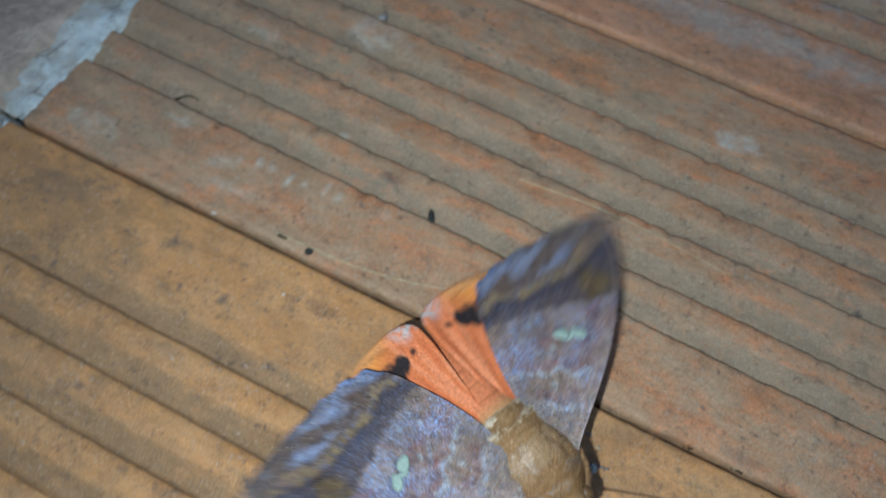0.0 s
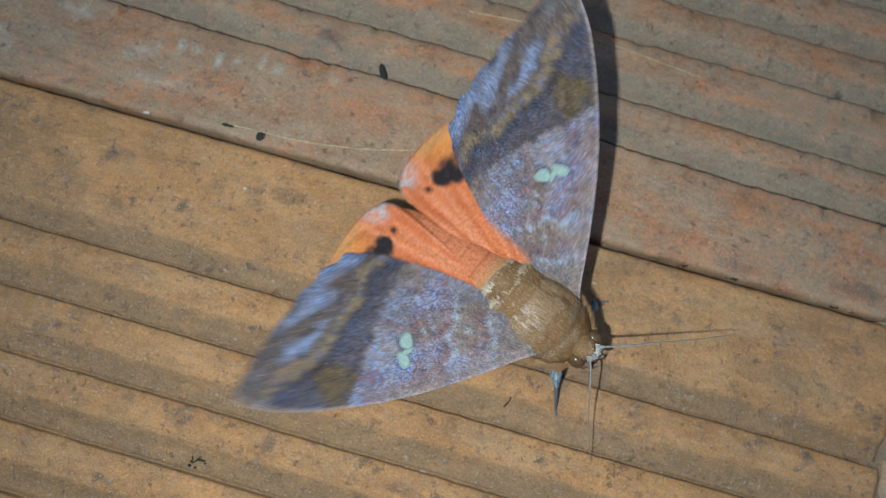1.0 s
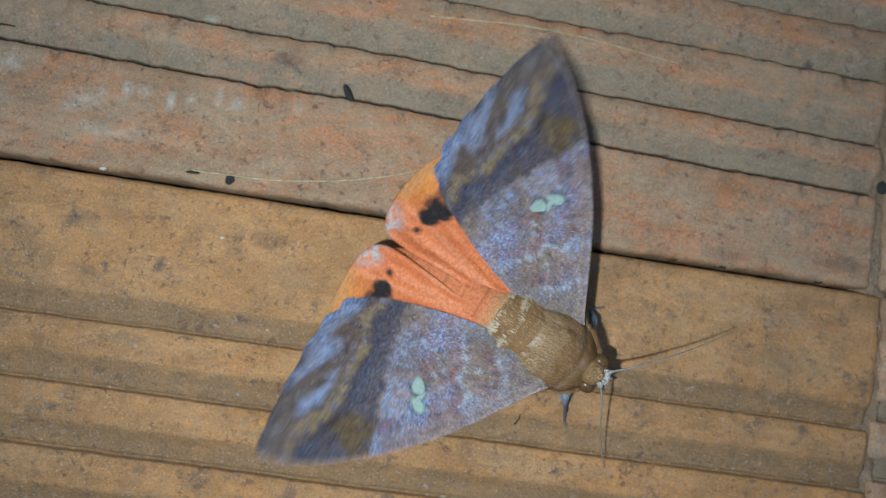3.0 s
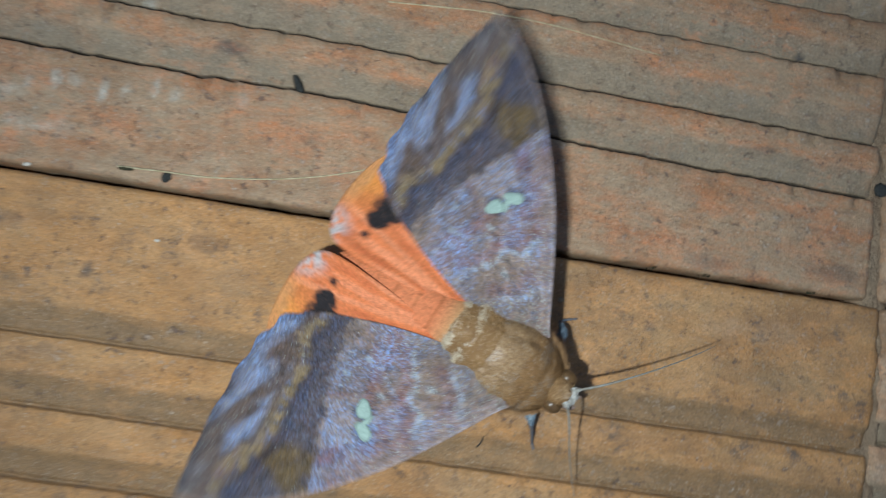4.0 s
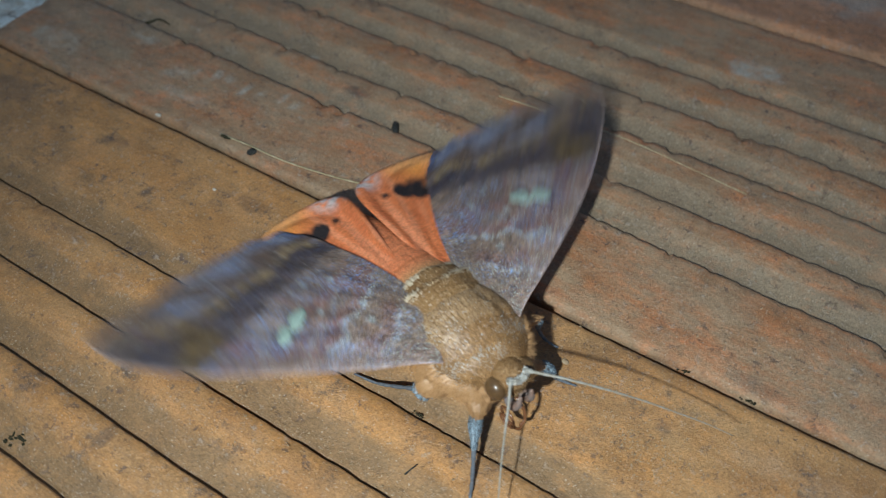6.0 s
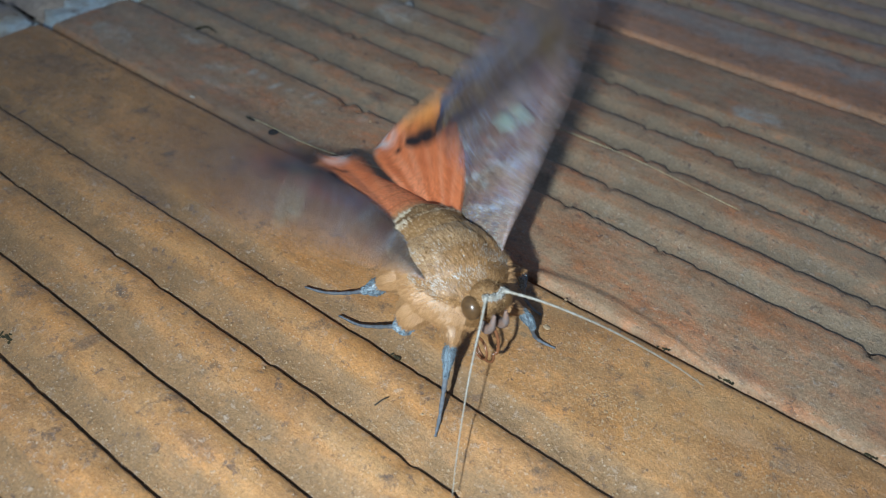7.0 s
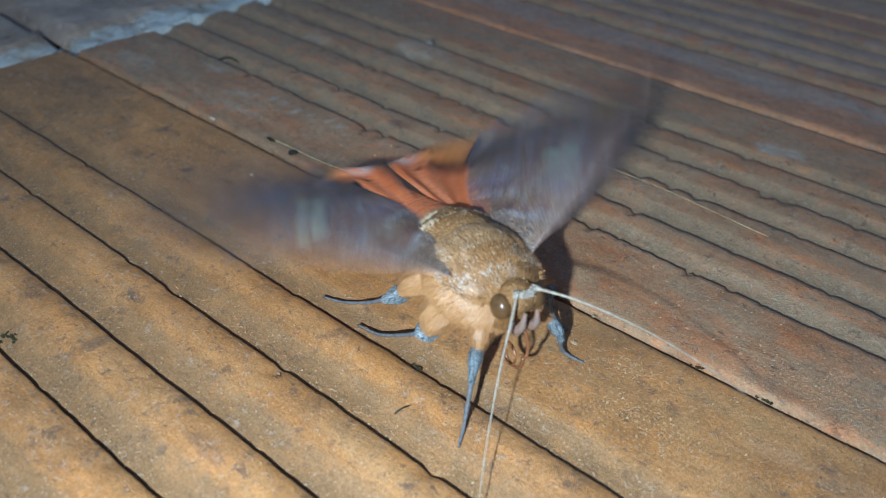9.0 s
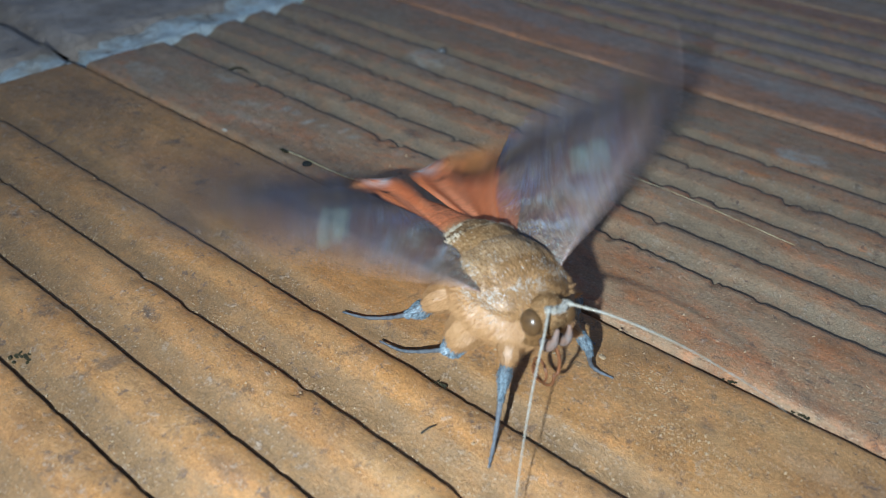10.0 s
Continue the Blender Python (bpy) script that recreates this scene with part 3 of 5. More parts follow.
def fore_colour(x, y):
    """The forewing's drawing; the fourth number is how thickly pale scales lie."""
    w = 0.14 * fbm(x * 1.6, y * 1.6, 4.0, 4)
    px, py = x + w, y + 0.14 * fbm(x * 1.6, y * 1.6, 9.0, 4)
    col = mixc((0.15, 0.095, 0.062), (0.26, 0.18, 0.125), 0.5 + 0.9 * fbm(x * 1.1, y * 1.1, 2.0, 4))
    col = mixc(col, (0.20, 0.09, 0.055), smooth(0.05, 0.40, fbm(x * 2.0, y * 0.8, 12.0, 3)) * 0.75)
    pale = 0.55 + 0.9 * fbm(x * 1.4, y * 1.1, 41.0, 3)
    pale = min(1.0, max(0.2, pale))
    base = 1 - smooth(0.3, 1.2, math.hypot(x, y - 0.6))
    col = mixc(col, (0.20, 0.145, 0.095), 0.6 * base)
    pale = lerp(pale, 0.35, base)
    gx = lambda yy: np.interp(yy, [p[1] for p in reversed(EDGE_LINE)], [p[0] for p in reversed(EDGE_LINE)])
    beyond = float(gx(py)) - px
    ox = lambda yy: np.interp(yy, [p[1] for p in reversed(GOLD_LINE)], [p[0] for p in reversed(GOLD_LINE)])
    outer = float(ox(py)) - px
    # rusty rays and blue powder before the dark band
    before = smooth(-0.75, -0.2, beyond) * (1 - smooth(-0.08, 0.06, beyond)) * smooth(1.0, 1.6, y)
    ray = fbm(math.atan2(y - 0.6, 0.2 - x) * 9.0, 0.3 * x, 17.0, 3)
    col = mixc(col, (0.15, 0.055, 0.05), 0.8 * before * smooth(0.0, 0.25, ray))
    pale = lerp(pale, 1.0, before * smooth(0.05, -0.2, ray) * 0.9)
    dark = smooth(-0.05, 0.07, beyond) * (1 - smooth(-0.10, 0.12, outer))
    col = mixc(col, (0.055, 0.036, 0.028), 0.9 * dark)
    pale = lerp(pale, 0.26, dark)
    olive = (1 - smooth(0.25, 0.70, math.hypot((px + 2.05) / 1.1, (py - 3.2) / 0.55) + 0.5 * fbm(x * 3, y * 3, 8.0, 3))) * dark
    col = mixc(col, (0.15, 0.095, 0.028), 0.6 * olive)
    pale = lerp(pale, 0.08, olive)
    # outer field: brown, with lavender clouds streaked along the margin
    field = smooth(-0.02, 0.16, outer)
    col = mixc(col, (0.105, 0.07, 0.052), 0.9 * field)
    pale = lerp(pale, 0.05, field)
    cloud = field * smooth(0.12, 0.3, outer) * smooth(-0.42, 0.22, fbm(x * 1.9 + 0.5 * y, y * 0.9, 21.0, 3)) * smooth(1.0, 1.5, y) * (1 - smooth(3.7, 4.2, y))
    col = mixc(col, (0.20, 0.20, 0.25), 0.7 * cloud)
    pale = lerp(pale, 1.0, cloud)
    d, k = near_line(px, py, GOLD_LINE)
    gold = (1 - smooth(0.05, 0.20, d)) * smooth(-0.30, 0.1, fbm(x * 7, y * 7, 3.0, 3))
    col = mixc(col, (0.235, 0.165, 0.082), 0.75 * gold)
    pale = lerp(pale, 0.05, gold)
    d, k = near_line(px - 0.19, py, GOLD_LINE)
    col = mixc(col, (0.04, 0.026, 0.03), 0.7 * (1 - smooth(0.03, 0.13, d)))
    # veins show as fine dark rays
    an = math.atan2(y - 0.6, -(x - 0.2))
    ray = abs((an * 9.0 + 0.15 * fbm(x, y, 1.0, 2)) % 1.0 - 0.5) * 2
    col = mixc(col, (0.07, 0.045, 0.038), 0.5 * (1 - smooth(0.05, 0.16, ray)) * smooth(0.8, 1.6, math.hypot(x, y - 0.6)))
    # pale zigzags across the base, each with a rusty shadow inside
    for line, strength in ZIGZAGS:
        d, k = near_line(x + 0.13 + 0.5 * w, y - 0.05, line)
        col = mixc(col, (0.17, 0.065, 0.05), 0.7 * strength * (1 - smooth(0.04, 0.16, d)))
        d, k = near_line(x + 0.5 * w, y, line)
        z = strength * (1 - smooth(0.012, 0.065, d)) * smooth(-0.25, 0.12, fbm(x * 11, y * 11, 7.0, 3))
        col = mixc(col, (0.36, 0.40, 0.43), 0.85 * z)
        pale = lerp(pale, 1.0, z)
    for sx, sy in FLECKS:
        col = mixc(col, (0.40, 0.48, 0.52), 0.4 * (1 - smooth(0.02, 0.07, math.hypot((x - sx) * 0.6, y - sy) + 0.02 * fbm(x * 9, y * 9, 1.0, 2))))
    # powdered costa with a thin rusty rim
    d, k = near_line(x, y, COSTA)
    strip = (1 - smooth(0.03, 0.40, d)) * (1 - smooth(2.6, 3.1, y))
    col = mixc(col, (0.25, 0.165, 0.12), 0.7 * strip)
    pale = lerp(pale, 0.35, 0.7 * strip)
    col = mixc(col, (0.42, 0.31, 0.26), 0.8 * (1 - smooth(0.0, 0.05, d)))
    d = min(math.hypot(x + 1.59, y - 1.87), math.hypot(x + 1.41, y - 2.12))
    col = mixc(col, (0.05, 0.028, 0.024), 0.85 * (1 - smooth(0.11, 0.20, d)))
    margin = near_line(x, y, REAR[4:])[0]
    col = mixc(col, (0.045, 0.03, 0.028), 0.75 * (1 - smooth(0.03, 0.14, margin + 0.05 * math.sin(y * 13.0))))
    shade = 1.0 + 0.5 * fbm(x * 7.0, y * 7.0, 31.0, 4)
    return (*(c * shade for c in col), pale)


ZIGZAGS = [
    ([(-0.50, 1.85), (-0.80, 1.72), (-0.88, 1.45), (-1.15, 1.35), (-1.2, 1.05), (-1.45, 0.75)], 0.75),
    ([(-0.22, 1.2), (-0.45, 1.12), (-0.55, 0.88), (-0.85, 0.7)], 0.6),
    ([(-0.85, 2.0), (-1.2, 1.8), (-1.25, 1.5), (-1.75, 1.2), (-2.0, 0.8)], 0.3),
]
FLECKS = ((-1.28, 1.02), (-1.5, 1.55), (-1.95, 1.2), (-2.12, 1.55), (-1.1, 2.5), (-0.95, 1.05))


def flake_density(x, y):
    """How thickly pale single flakes lie: along the zigzags, the costa near the base, and in small flecks."""
    if x < -2.7:
        return 0.05
    lines = max(k * (1 - smooth(0.03, 0.15, near_line(x, y, line)[0])) for line, k in ZIGZAGS)
    costa = 0.5 * (1 - smooth(0.12, 0.5, near_line(x, y, COSTA)[0])) * (1 - smooth(1.9, 2.9, y))
    fleck = max(1 - smooth(0.02, 0.07, math.hypot((x - sx) * 0.7, y - sy)) for sx, sy in FLECKS)
    clump = smooth(-0.15, 0.25, fbm(x * 6, y * 6, 7.0, 3))
    return 0.02 * clump + (lines + costa) * (0.15 + 0.85 * clump) + fleck


def wing_powder(side, top, cols, nu, nv):
    """Loose scales lying outwards over the forewing: brown and grey ones, and pale flakes where powder is thick."""
    rnd = random.Random(40 + side)
    m = nv + 1
    verts, faces, tint = [], [], []
    for turn in range(23000):
        i, j = rnd.randrange(2, nu - 2), rnd.randrange(1, nv - 3)
        a = top[i * m + j]
        p = a.lerp(top[(i + 1) * m + j], rnd.random()).lerp(top[i * m + j + 1], rnd.random() * 0.6)
        c = cols[i * m + j]
        pale = turn >= 12000
        if pale and rnd.random() > flake_density(p.x + HINGE.x, side * p.y + HINGE.y):
            continue
        d = Vector((p.x - 0.15, p.y, 0)).normalized()
        d = (d + Vector((rnd.gauss(0, 0.22), rnd.gauss(0, 0.22), 0))).normalized()
        s = Vector((-d.y, d.x, 0)).normalized()
        if pale:
            ln, w = rnd.uniform(0.010, 0.026), rnd.uniform(0.003, 0.006)
        else:
            ln, w = rnd.uniform(0.02, 0.055), rnd.uniform(0.0025, 0.0045)
        k = len(verts)
        # the wing's own slope carries the scale
        slope = (top[(i + 1) * m + j] - a).normalized()
        lie = d * ln + Vector((0, 0, d.dot(slope) * ln * slope.z))
        p = p + Vector((0, 0, 0.004))
        tip = p + lie + Vector((0, 0, rnd.uniform(0.001, 0.007)))
        mid = p.lerp(tip, 0.6) + Vector((0, 0, 0.003))
        verts += [p - s * w, p + s * w, mid + s * w, mid - s * w, tip]
        faces += [(k, k + 1, k + 2, k + 3), (k + 3, k + 2, k + 4)]
        if pale:
            hue = mixc((0.26, 0.30, 0.28), (0.52, 0.58, 0.51), rnd.random())
        elif rnd.random() < 0.5 * max(0.0, c[3] - 0.25):
            hue = mixc(mixc(c[:3], (0.28, 0.28, 0.245), 0.55), (0.52, 0.56, 0.50), rnd.random() ** 3)
        else:
            g = rnd.uniform(0.65, 1.45)
            hue = tuple(v * g for v in c[:3])
        tint += [(*hue, 0.0)] * 5
    return mesh_of("wing_powder", [v * C for v in verts], faces, M_SCALE, tint, False)


def two_sided(name, top, cols, nu, nv, thick, material, under):
    """A thin membrane with an upper and an under side, closed at its rim. top: (nu + 1) * (nv + 1) vectors."""
    n = len(top)
    verts = list(top) + [v - Vector((0, 0, thick)) for v in top]
    col = list(cols) + [under(c) for c in cols]
    m = nv + 1
    faces = []
    for i in range(nu):
        for j in range(nv):
            a = i * m + j
            faces.append((a, a + m, a + m + 1, a + 1))
            faces.append((n + a, n + a + 1, n + a + m + 1, n + a + m))
    rim = [i * m for i in range(nu + 1)] + [nu * m + j for j in range(1, nv + 1)] + [i * m + nv for i in range(nu - 1, -1, -1)] + [j for j in range(nv - 1, 0, -1)]
    for a, b in zip(rim, rim[1:] + rim[:1]):
        faces.append((a, n + a, n + b, b))
    return mesh_of(name, [v * C for v in verts], faces, material, col)


FORE_COLS = []


def forewing(side):
    nu, nv = 132, 84
    front, rear = spline([(p[0], p[1], 0) for p in COSTA], nu), spline([(p[0], p[1], 0) for p in REAR], nu)
    top = []
    fresh = not FORE_COLS
    for i in range(nu + 1):
        for j in range(nv + 1):
            k = j / nv
            p = front[i].lerp(rear[i], k)
            u = i / nu
            # scalloped outer margin
            if u > 0.45 and k > 0.9:
                p = p + Vector((-0.085 * math.sin(u * 64.0) * (k - 0.9) * 10 * (1 - u), 0, 0))
            vein = 0.009 * math.sin(k * 38.0) * math.sin(math.pi * min(1, u * 1.2))
            z = wing_height(p.x, p.y) + vein + 0.03 * fbm(p.x * 0.8, p.y * 0.8, side, 2) - 0.10 * max(0, k - 0.6) * (1 - u)
            if fresh:
                FORE_COLS.append(fore_colour(p.x, p.y))
            q = Vector((p.x, p.y, z)) - HINGE
            top.append(Vector((q.x, side * q.y, q.z)))
    me = two_sided("forewing", top, FORE_COLS, nu, nv, 0.014, M_FORE, lambda c: (0.42, 0.21, 0.11, 0.0))
    return me, wing_powder(side, top, FORE_COLS, nu, nv)


HIND_FRONT = [(-0.70, 0.45), (-1.5, 1.0), (-2.4, 1.5), (-3.1, 1.8), (-3.42, 1.92)]
HIND_REAR = [(-0.95, 0.18), (-1.6, 0.15), (-2.4, 0.10), (-3.15, 0.08), (-3.52, 0.16), (-3.70, 0.46), (-3.72, 0.95), (-3.62, 1.48), (-3.42, 1.92)]


def hind_colour(x, y):
    col = mixc((0.67, 0.187, 0.068), (0.70, 0.265, 0.06), smooth(2.7, 3.6, -x) * smooth(0.5, 1.2, y))
    col = mixc(col, (0.52, 0.12, 0.045), 0.5 * smooth(0.1, 0.5, fbm(x * 2.0, y * 7.0, 3.0, 3)))
    an = math.atan2(y - 0.1, -0.5 - x)
    streak = fbm(an * 13.0, math.hypot(x + 0.5, y) * 0.4, 11.0, 4)
    col = mixc(col, (0.80, 0.34, 0.19), 0.35 * smooth(0.08, 0.40, streak))
    col = mixc(col, (0.40, 0.09, 0.035), 0.3 * smooth(0.15, 0.45, -streak))
    w = 0.5 * fbm(x * 4.5, y * 4.5, 6.0, 3)
    d = min(math.hypot((x + 2.98) / 0.25, (y - 0.98) / 0.26), math.hypot((x + 3.07) / 0.18, (y - 0.74) / 0.15), math.hypot((x + 2.90) / 0.29, (y - 1.32) / 0.36), math.hypot((x + 3.08) / 0.09, (y - 0.47) / 0.09) + 0.1)
    col = mixc(col, (0.018, 0.016, 0.018), 1 - smooth(0.7, 1.1, d + w))
    # pale fringe with dusky dashes at the outer margin
    e, k = near_line(x, y, HIND_REAR[4:])
    fringe = 1 - smooth(0.10, 0.26, e + 0.15 * w)
    col = mixc(col, (0.55, 0.27, 0.11), 0.7 * fringe * smooth(0.5, 1.0, y))
    lobe = 1 - smooth(0.1, 0.5, math.hypot((x + 3.62) / 0.8, (y - 0.32) / 0.9))
    col = mixc(col, (0.46, 0.44, 0.43), 0.95 * lobe * smooth(-0.5, 0.1, fbm(x * 7, y * 7, 14.0, 3)))
    return col


def hindwing(side):
    nu, nv = 60, 36
    front, rear = spline([(p[0], p[1], 0) for p in HIND_FRONT], nu), spline([(p[0], p[1], 0) for p in HIND_REAR], nu)
    top, cols = [], []
    for i in range(nu + 1):
        for j in range(nv + 1):
            k, u = j / nv, i / nu
            p = front[i].lerp(rear[i], k)
            fold = 0.032 * math.sin(k * 22.0) * math.sin(math.pi * u) * (0.3 + k)
            z = wing_height(p.x, p.y) - 0.10 + (fold * 0.8 + 0.10 * k * math.sin(math.pi * u)) * smooth(0.35, 0.75, k)
            cols.append(hind_colour(p.x, p.y))
            q = Vector((p.x, p.y, z)) - HIND_HINGE
            top.append(Vector((q.x, side * q.y, q.z)))
    return two_sided("hindwing", top, cols, nu, nv, 0.012, M_HIND, lambda c: tuple(0.8 * v for v in c))


def blob(centre, radii, rings=20, sides=28, shape=None, lump=0.0, seed=0.0):
    """A lumpy ellipsoid along x; shape(u) scales its girth from tail 0 to front 1."""
    verts, faces = [], []
    c, r = Vector(centre), Vector(radii)
    for i in range(rings + 1):
        u = i / rings
        girth = math.sin(math.pi * min(0.999, max(0.001, u))) if shape is None else shape(u)
        x = -math.cos(math.pi * u) if shape is None else 2 * u - 1
        for k in range(sides):
            an = 2 * math.pi * k / sides
            g = girth * (1 + lump * fbm(x * 2 + seed, math.cos(an) * 2, math.sin(an) * 2 + seed, 3))
            verts.append(c + Vector((x * r.x, g * r.y * math.cos(an), g * r.z * math.sin(an))))
    for i in range(rings):
        for k in range(sides):
            a, b = i * sides + k, i * sides + (k + 1) % sides
            faces.append((a, b, b + sides, a + sides))
    faces.append(tuple(range(sides - 1, -1, -1)))
    faces.append(tuple(rings * sides + k for k in range(sides)))
    return verts, faces


def hairs(base, count, length, width, lean, seed, keep=None, lift=0.45):
    """Tapered blades rooted on a triangulated list of points with normals."""
    rnd = random.Random(seed)
    verts, faces = [], []
    while count > 0:
        (qa, qb, qc, qd), n = base[rnd.randrange(len(base))]
        p = qa.lerp(qb, rnd.random()).lerp(qd.lerp(qc, rnd.random()), rnd.random())
        if keep and not keep(p):
            continue
        count -= 1
        flat = Vector(lean)
        flat = flat - n * flat.dot(n)
        d = (flat + n * lift + Vector((rnd.gauss(0, 0.15), rnd.gauss(0, 0.15), rnd.gauss(0, 0.10)))).normalized()
        s = d.cross(n)
        s = s.normalized() if s.length > 1e-4 else Vector((0, 1, 0))
        ln, w = length * rnd.uniform(0.6, 1.3), width * rnd.uniform(0.7, 1.3)
        p = p - n * 0.012
        a = len(verts)
        mid = p + d * ln * 0.55 + n * ln * 0.04
        verts += [p - s * w, p + s * w, mid + s * w * 0.8, mid - s * w * 0.8, p + d * ln - n * ln * 0.05]
        faces += [(a, a + 1, a + 2, a + 3), (a + 3, a + 2, a + 4)]
    return verts, faces


def rooted(verts, faces):
    """The four-sided faces as corner lists with outward normals."""
    out = []
    for f in faces:
        if len(f) == 4:
            a, b, c, d = (verts[i] for i in f)
            n = (c - a).cross(d - b)
            if n.length > 1e-9:
                out.append(((a, b, c, d), n.normalized()))
    mid = sum((q[0] for q, _ in out), Vector()) / len(out)
    return [(q, n if n.dot(q[0] - mid) > 0 else -n) for q, n in out]


def cm(verts):
    return [v * C for v in verts]


def ellipse_mark(name, cx, cy, rx, ry, turn, side):
    """A slightly raised pale mark lying on the forewing."""
    verts, faces = [], []
    n = 22
    for ring, z in ((0.0, 0.008), (0.7, 0.008), (1.0, 0.002), (1.06, -0.03)):
        for k in range(n):
            an = 2 * math.pi * k / n
            w = 1 + 0.09 * math.sin(3 * an + cx * 5) + 0.10 * fbm(3 * math.cos(an), 3 * math.sin(an), cx * 9, 2)
            ex, ey = ring * w * rx * math.cos(an), ring * w * ry * math.sin(an)
            x = cx + ex * math.cos(turn) - ey * math.sin(turn)
            y = cy + ex * math.sin(turn) + ey * math.cos(turn)
            q = Vector((x, y, wing_height(x, y) + 0.031 + z)) - HINGE
            verts.append(Vector((q.x, side * q.y, q.z)) * C)
    for i in range(3):
        for k in range(n):
            a, b = i * n + k, i * n + (k + 1) % n
            faces.append((a, b, b + n, a + n))
    return mesh_of(name, verts, faces, M_SPOT)


def leg(name, moth, femur, tibia, tarsus, thick, tuft, side):
    """femur, tibia, tarsus: points; the tibia carries slate scales."""
    up, fu = tube(spline(femur, 10), [lerp(thick * 1.35, thick * 0.5, i / 10) * (1 + 0.35 * math.sin(math.pi * i / 10)) for i in range(11)], 10)
    ob = part(name, mesh_of("femur", cm(up), fu, M_BUFF), moth, "buff furry leg with slate blue shin and foot")
    fv, ff = hairs(rooted(up, fu), tuft * 8, 0.12, 0.003, (Vector(femur[-1]) - Vector(femur[0])).normalized(), 5 + side, None, 0.42)
    part("leg_fur", mesh_of("leg_fur", cm(fv), ff, M_PALEFUR, None, False), ob, "buff fur")
    tv, tf = tube(spline(tibia, 10), [max(0.035, thick * (0.55 + 0.40 * math.sin(math.pi * min(1.0, i / 8))) * (1 - 0.04 * i)) for i in range(11)], 10)
    part("tibia", mesh_of("tibia", cm(tv), tf, M_TARSUS), ob, "slate blue scaly shin")
    sv, sf = hairs(rooted(tv, tf), 1700, 0.05, 0.008, (Vector(tibia[-1]) - Vector(tibia[0])).normalized(), 9 + side, None, 0.9)
    part("leg_fringe", mesh_of("leg_fringe", cm(sv), sf, M_LEGSCALE, None, False), ob, "frosted slate scales")
    rv, rf = tube(spline(tarsus, 18), [lerp(0.034, 0.015, i / 18) * (1.12 if i % 4 else 0.82) for i in range(19)], 8)
    part("tarsus", mesh_of("tarsus", cm(rv), rf, M_TARSUS), ob, "slender dark slate foot")
    return ob


def moth():
    thing = tagged(new("moth"), "large brown moth with orange hindwings shivering its wings on a tile", "moth")
    thing.matrix_basis = pose(2.2 * C, -2.02 * C, 0, 0, 0, HEADING)
    # thorax: a smooth dome of short velvet, rusty in front, frosted behind
    girth = lambda u: (max(0.0, math.sin(math.pi * (0.05 + 0.90 * u))) ** 0.48) * (0.90 + 0.10 * smooth(0.0, 0.35, u))
    tv, tf = blob((-0.16, 0, 1.43), (0.83, 0.73, 0.61), 56, 72, girth, 0.05, 2.0)
    # shallow furrows behind the collar and along the shoulder lobes
    for p in tv:
        if p.z > 1.3:
            q = Vector((p.x + 0.14, p.y, p.z - 1.40))
            collar = math.exp(-(((p.x - 0.36 + 0.35 * p.y * p.y) / 0.05) ** 2))
            lobe = math.exp(-(((abs(p.y) - 0.40 - 0.10 * math.sin(2.2 * p.x)) / 0.045) ** 2)) * smooth(0.36, 0.22, p.x)
            p -= q.normalized() * (0.014 * collar + 0.014 * lobe)
    th = part("thorax", mesh_of("thorax", cm(tv), tf, M_SKIN), thing, "tawny brown furry thorax")
    roots = rooted(tv, tf)
    hv, hf = hairs(roots, 32000, 0.085, 0.0034, (-1.0, 0, -0.05), 3, lambda p: p.z > 1.60 + 0.14 * fbm(p.x * 4, p.y * 4, 3.0, 2) and p.x < 0.05 + 0.3 * fbm(p.x * 3, p.y * 3, 1.0, 3), 0.2)
    part("fur", mesh_of("fur", cm(hv), hf, M_FUR, None, False), th, "tawny brown fur")
    hv, hf = hairs(roots, 25000, 0.075, 0.0034, (-1.0, 0, 0.0), 5, lambda p: p.z > 1.60 + 0.14 * fbm(p.x * 4, p.y * 4, 3.0, 2) and p.x > -0.05 + 0.3 * fbm(p.x * 3, p.y * 3, 1.0, 3), 0.2)
    part("front_fur", mesh_of("front_fur", cm(hv), hf, M_RUSTFUR, None, False), th, "rusty brown velvet behind the head")
    loose = random.Random(6)
    def frost(p):
        if p.z < 1.45:
            return False
        d = p.x - 0.36 + 0.35 * p.y * p.y
        collar = 0.55 * (1 - smooth(0.02, 0.16, abs(d + 0.08)))
        sides = 0.55 * smooth(0.30, 0.62, abs(p.y))
        rear = 0.35 * smooth(-0.35, -0.75, p.x)
        return loose.random() < 0.05 + 0.6 * smooth(0.15, 0.95, 1.3 * fbm(p.x * 3.2, p.y * 3.2, 4.0, 4) + collar + sides + rear)

    hv, hf = hairs(roots, 4200, 0.036, 0.0030, (-1.0, 0, 0.02), 8, frost, 0.45)
    hv = [v + (v - Vector((-0.16, 0, 1.43))).normalized() * 0.014 for v in hv]
    part("frosting", mesh_of("frosting", cm(hv), hf, M_FURFROST, None, False), th, "band of frosted scales")
    hv, hf = hairs(roots, 30000, 0.14, 0.0026, (-0.5, 0, -0.8), 4, lambda p: p.z < 1.66, 0.32)
    part("breast_fur", mesh_of("breast_fur", cm(hv), hf, M_PALEFUR, None, False), th, "pale buff breast fur")
    # buff waist with cream corners where thorax meets abdomen
    bv, bf = blob((-0.66, 0, 1.46), (0.72, 0.61, 0.53), 28, 44, None, 0.07, 7.0)
    # ruffled folds run across the waist
    fold = lambda p: math.sin(21.0 * p.x + 3.0 * p.y * p.y + 1.6 * fbm(p.x * 2, p.y * 3, 5.0, 3))
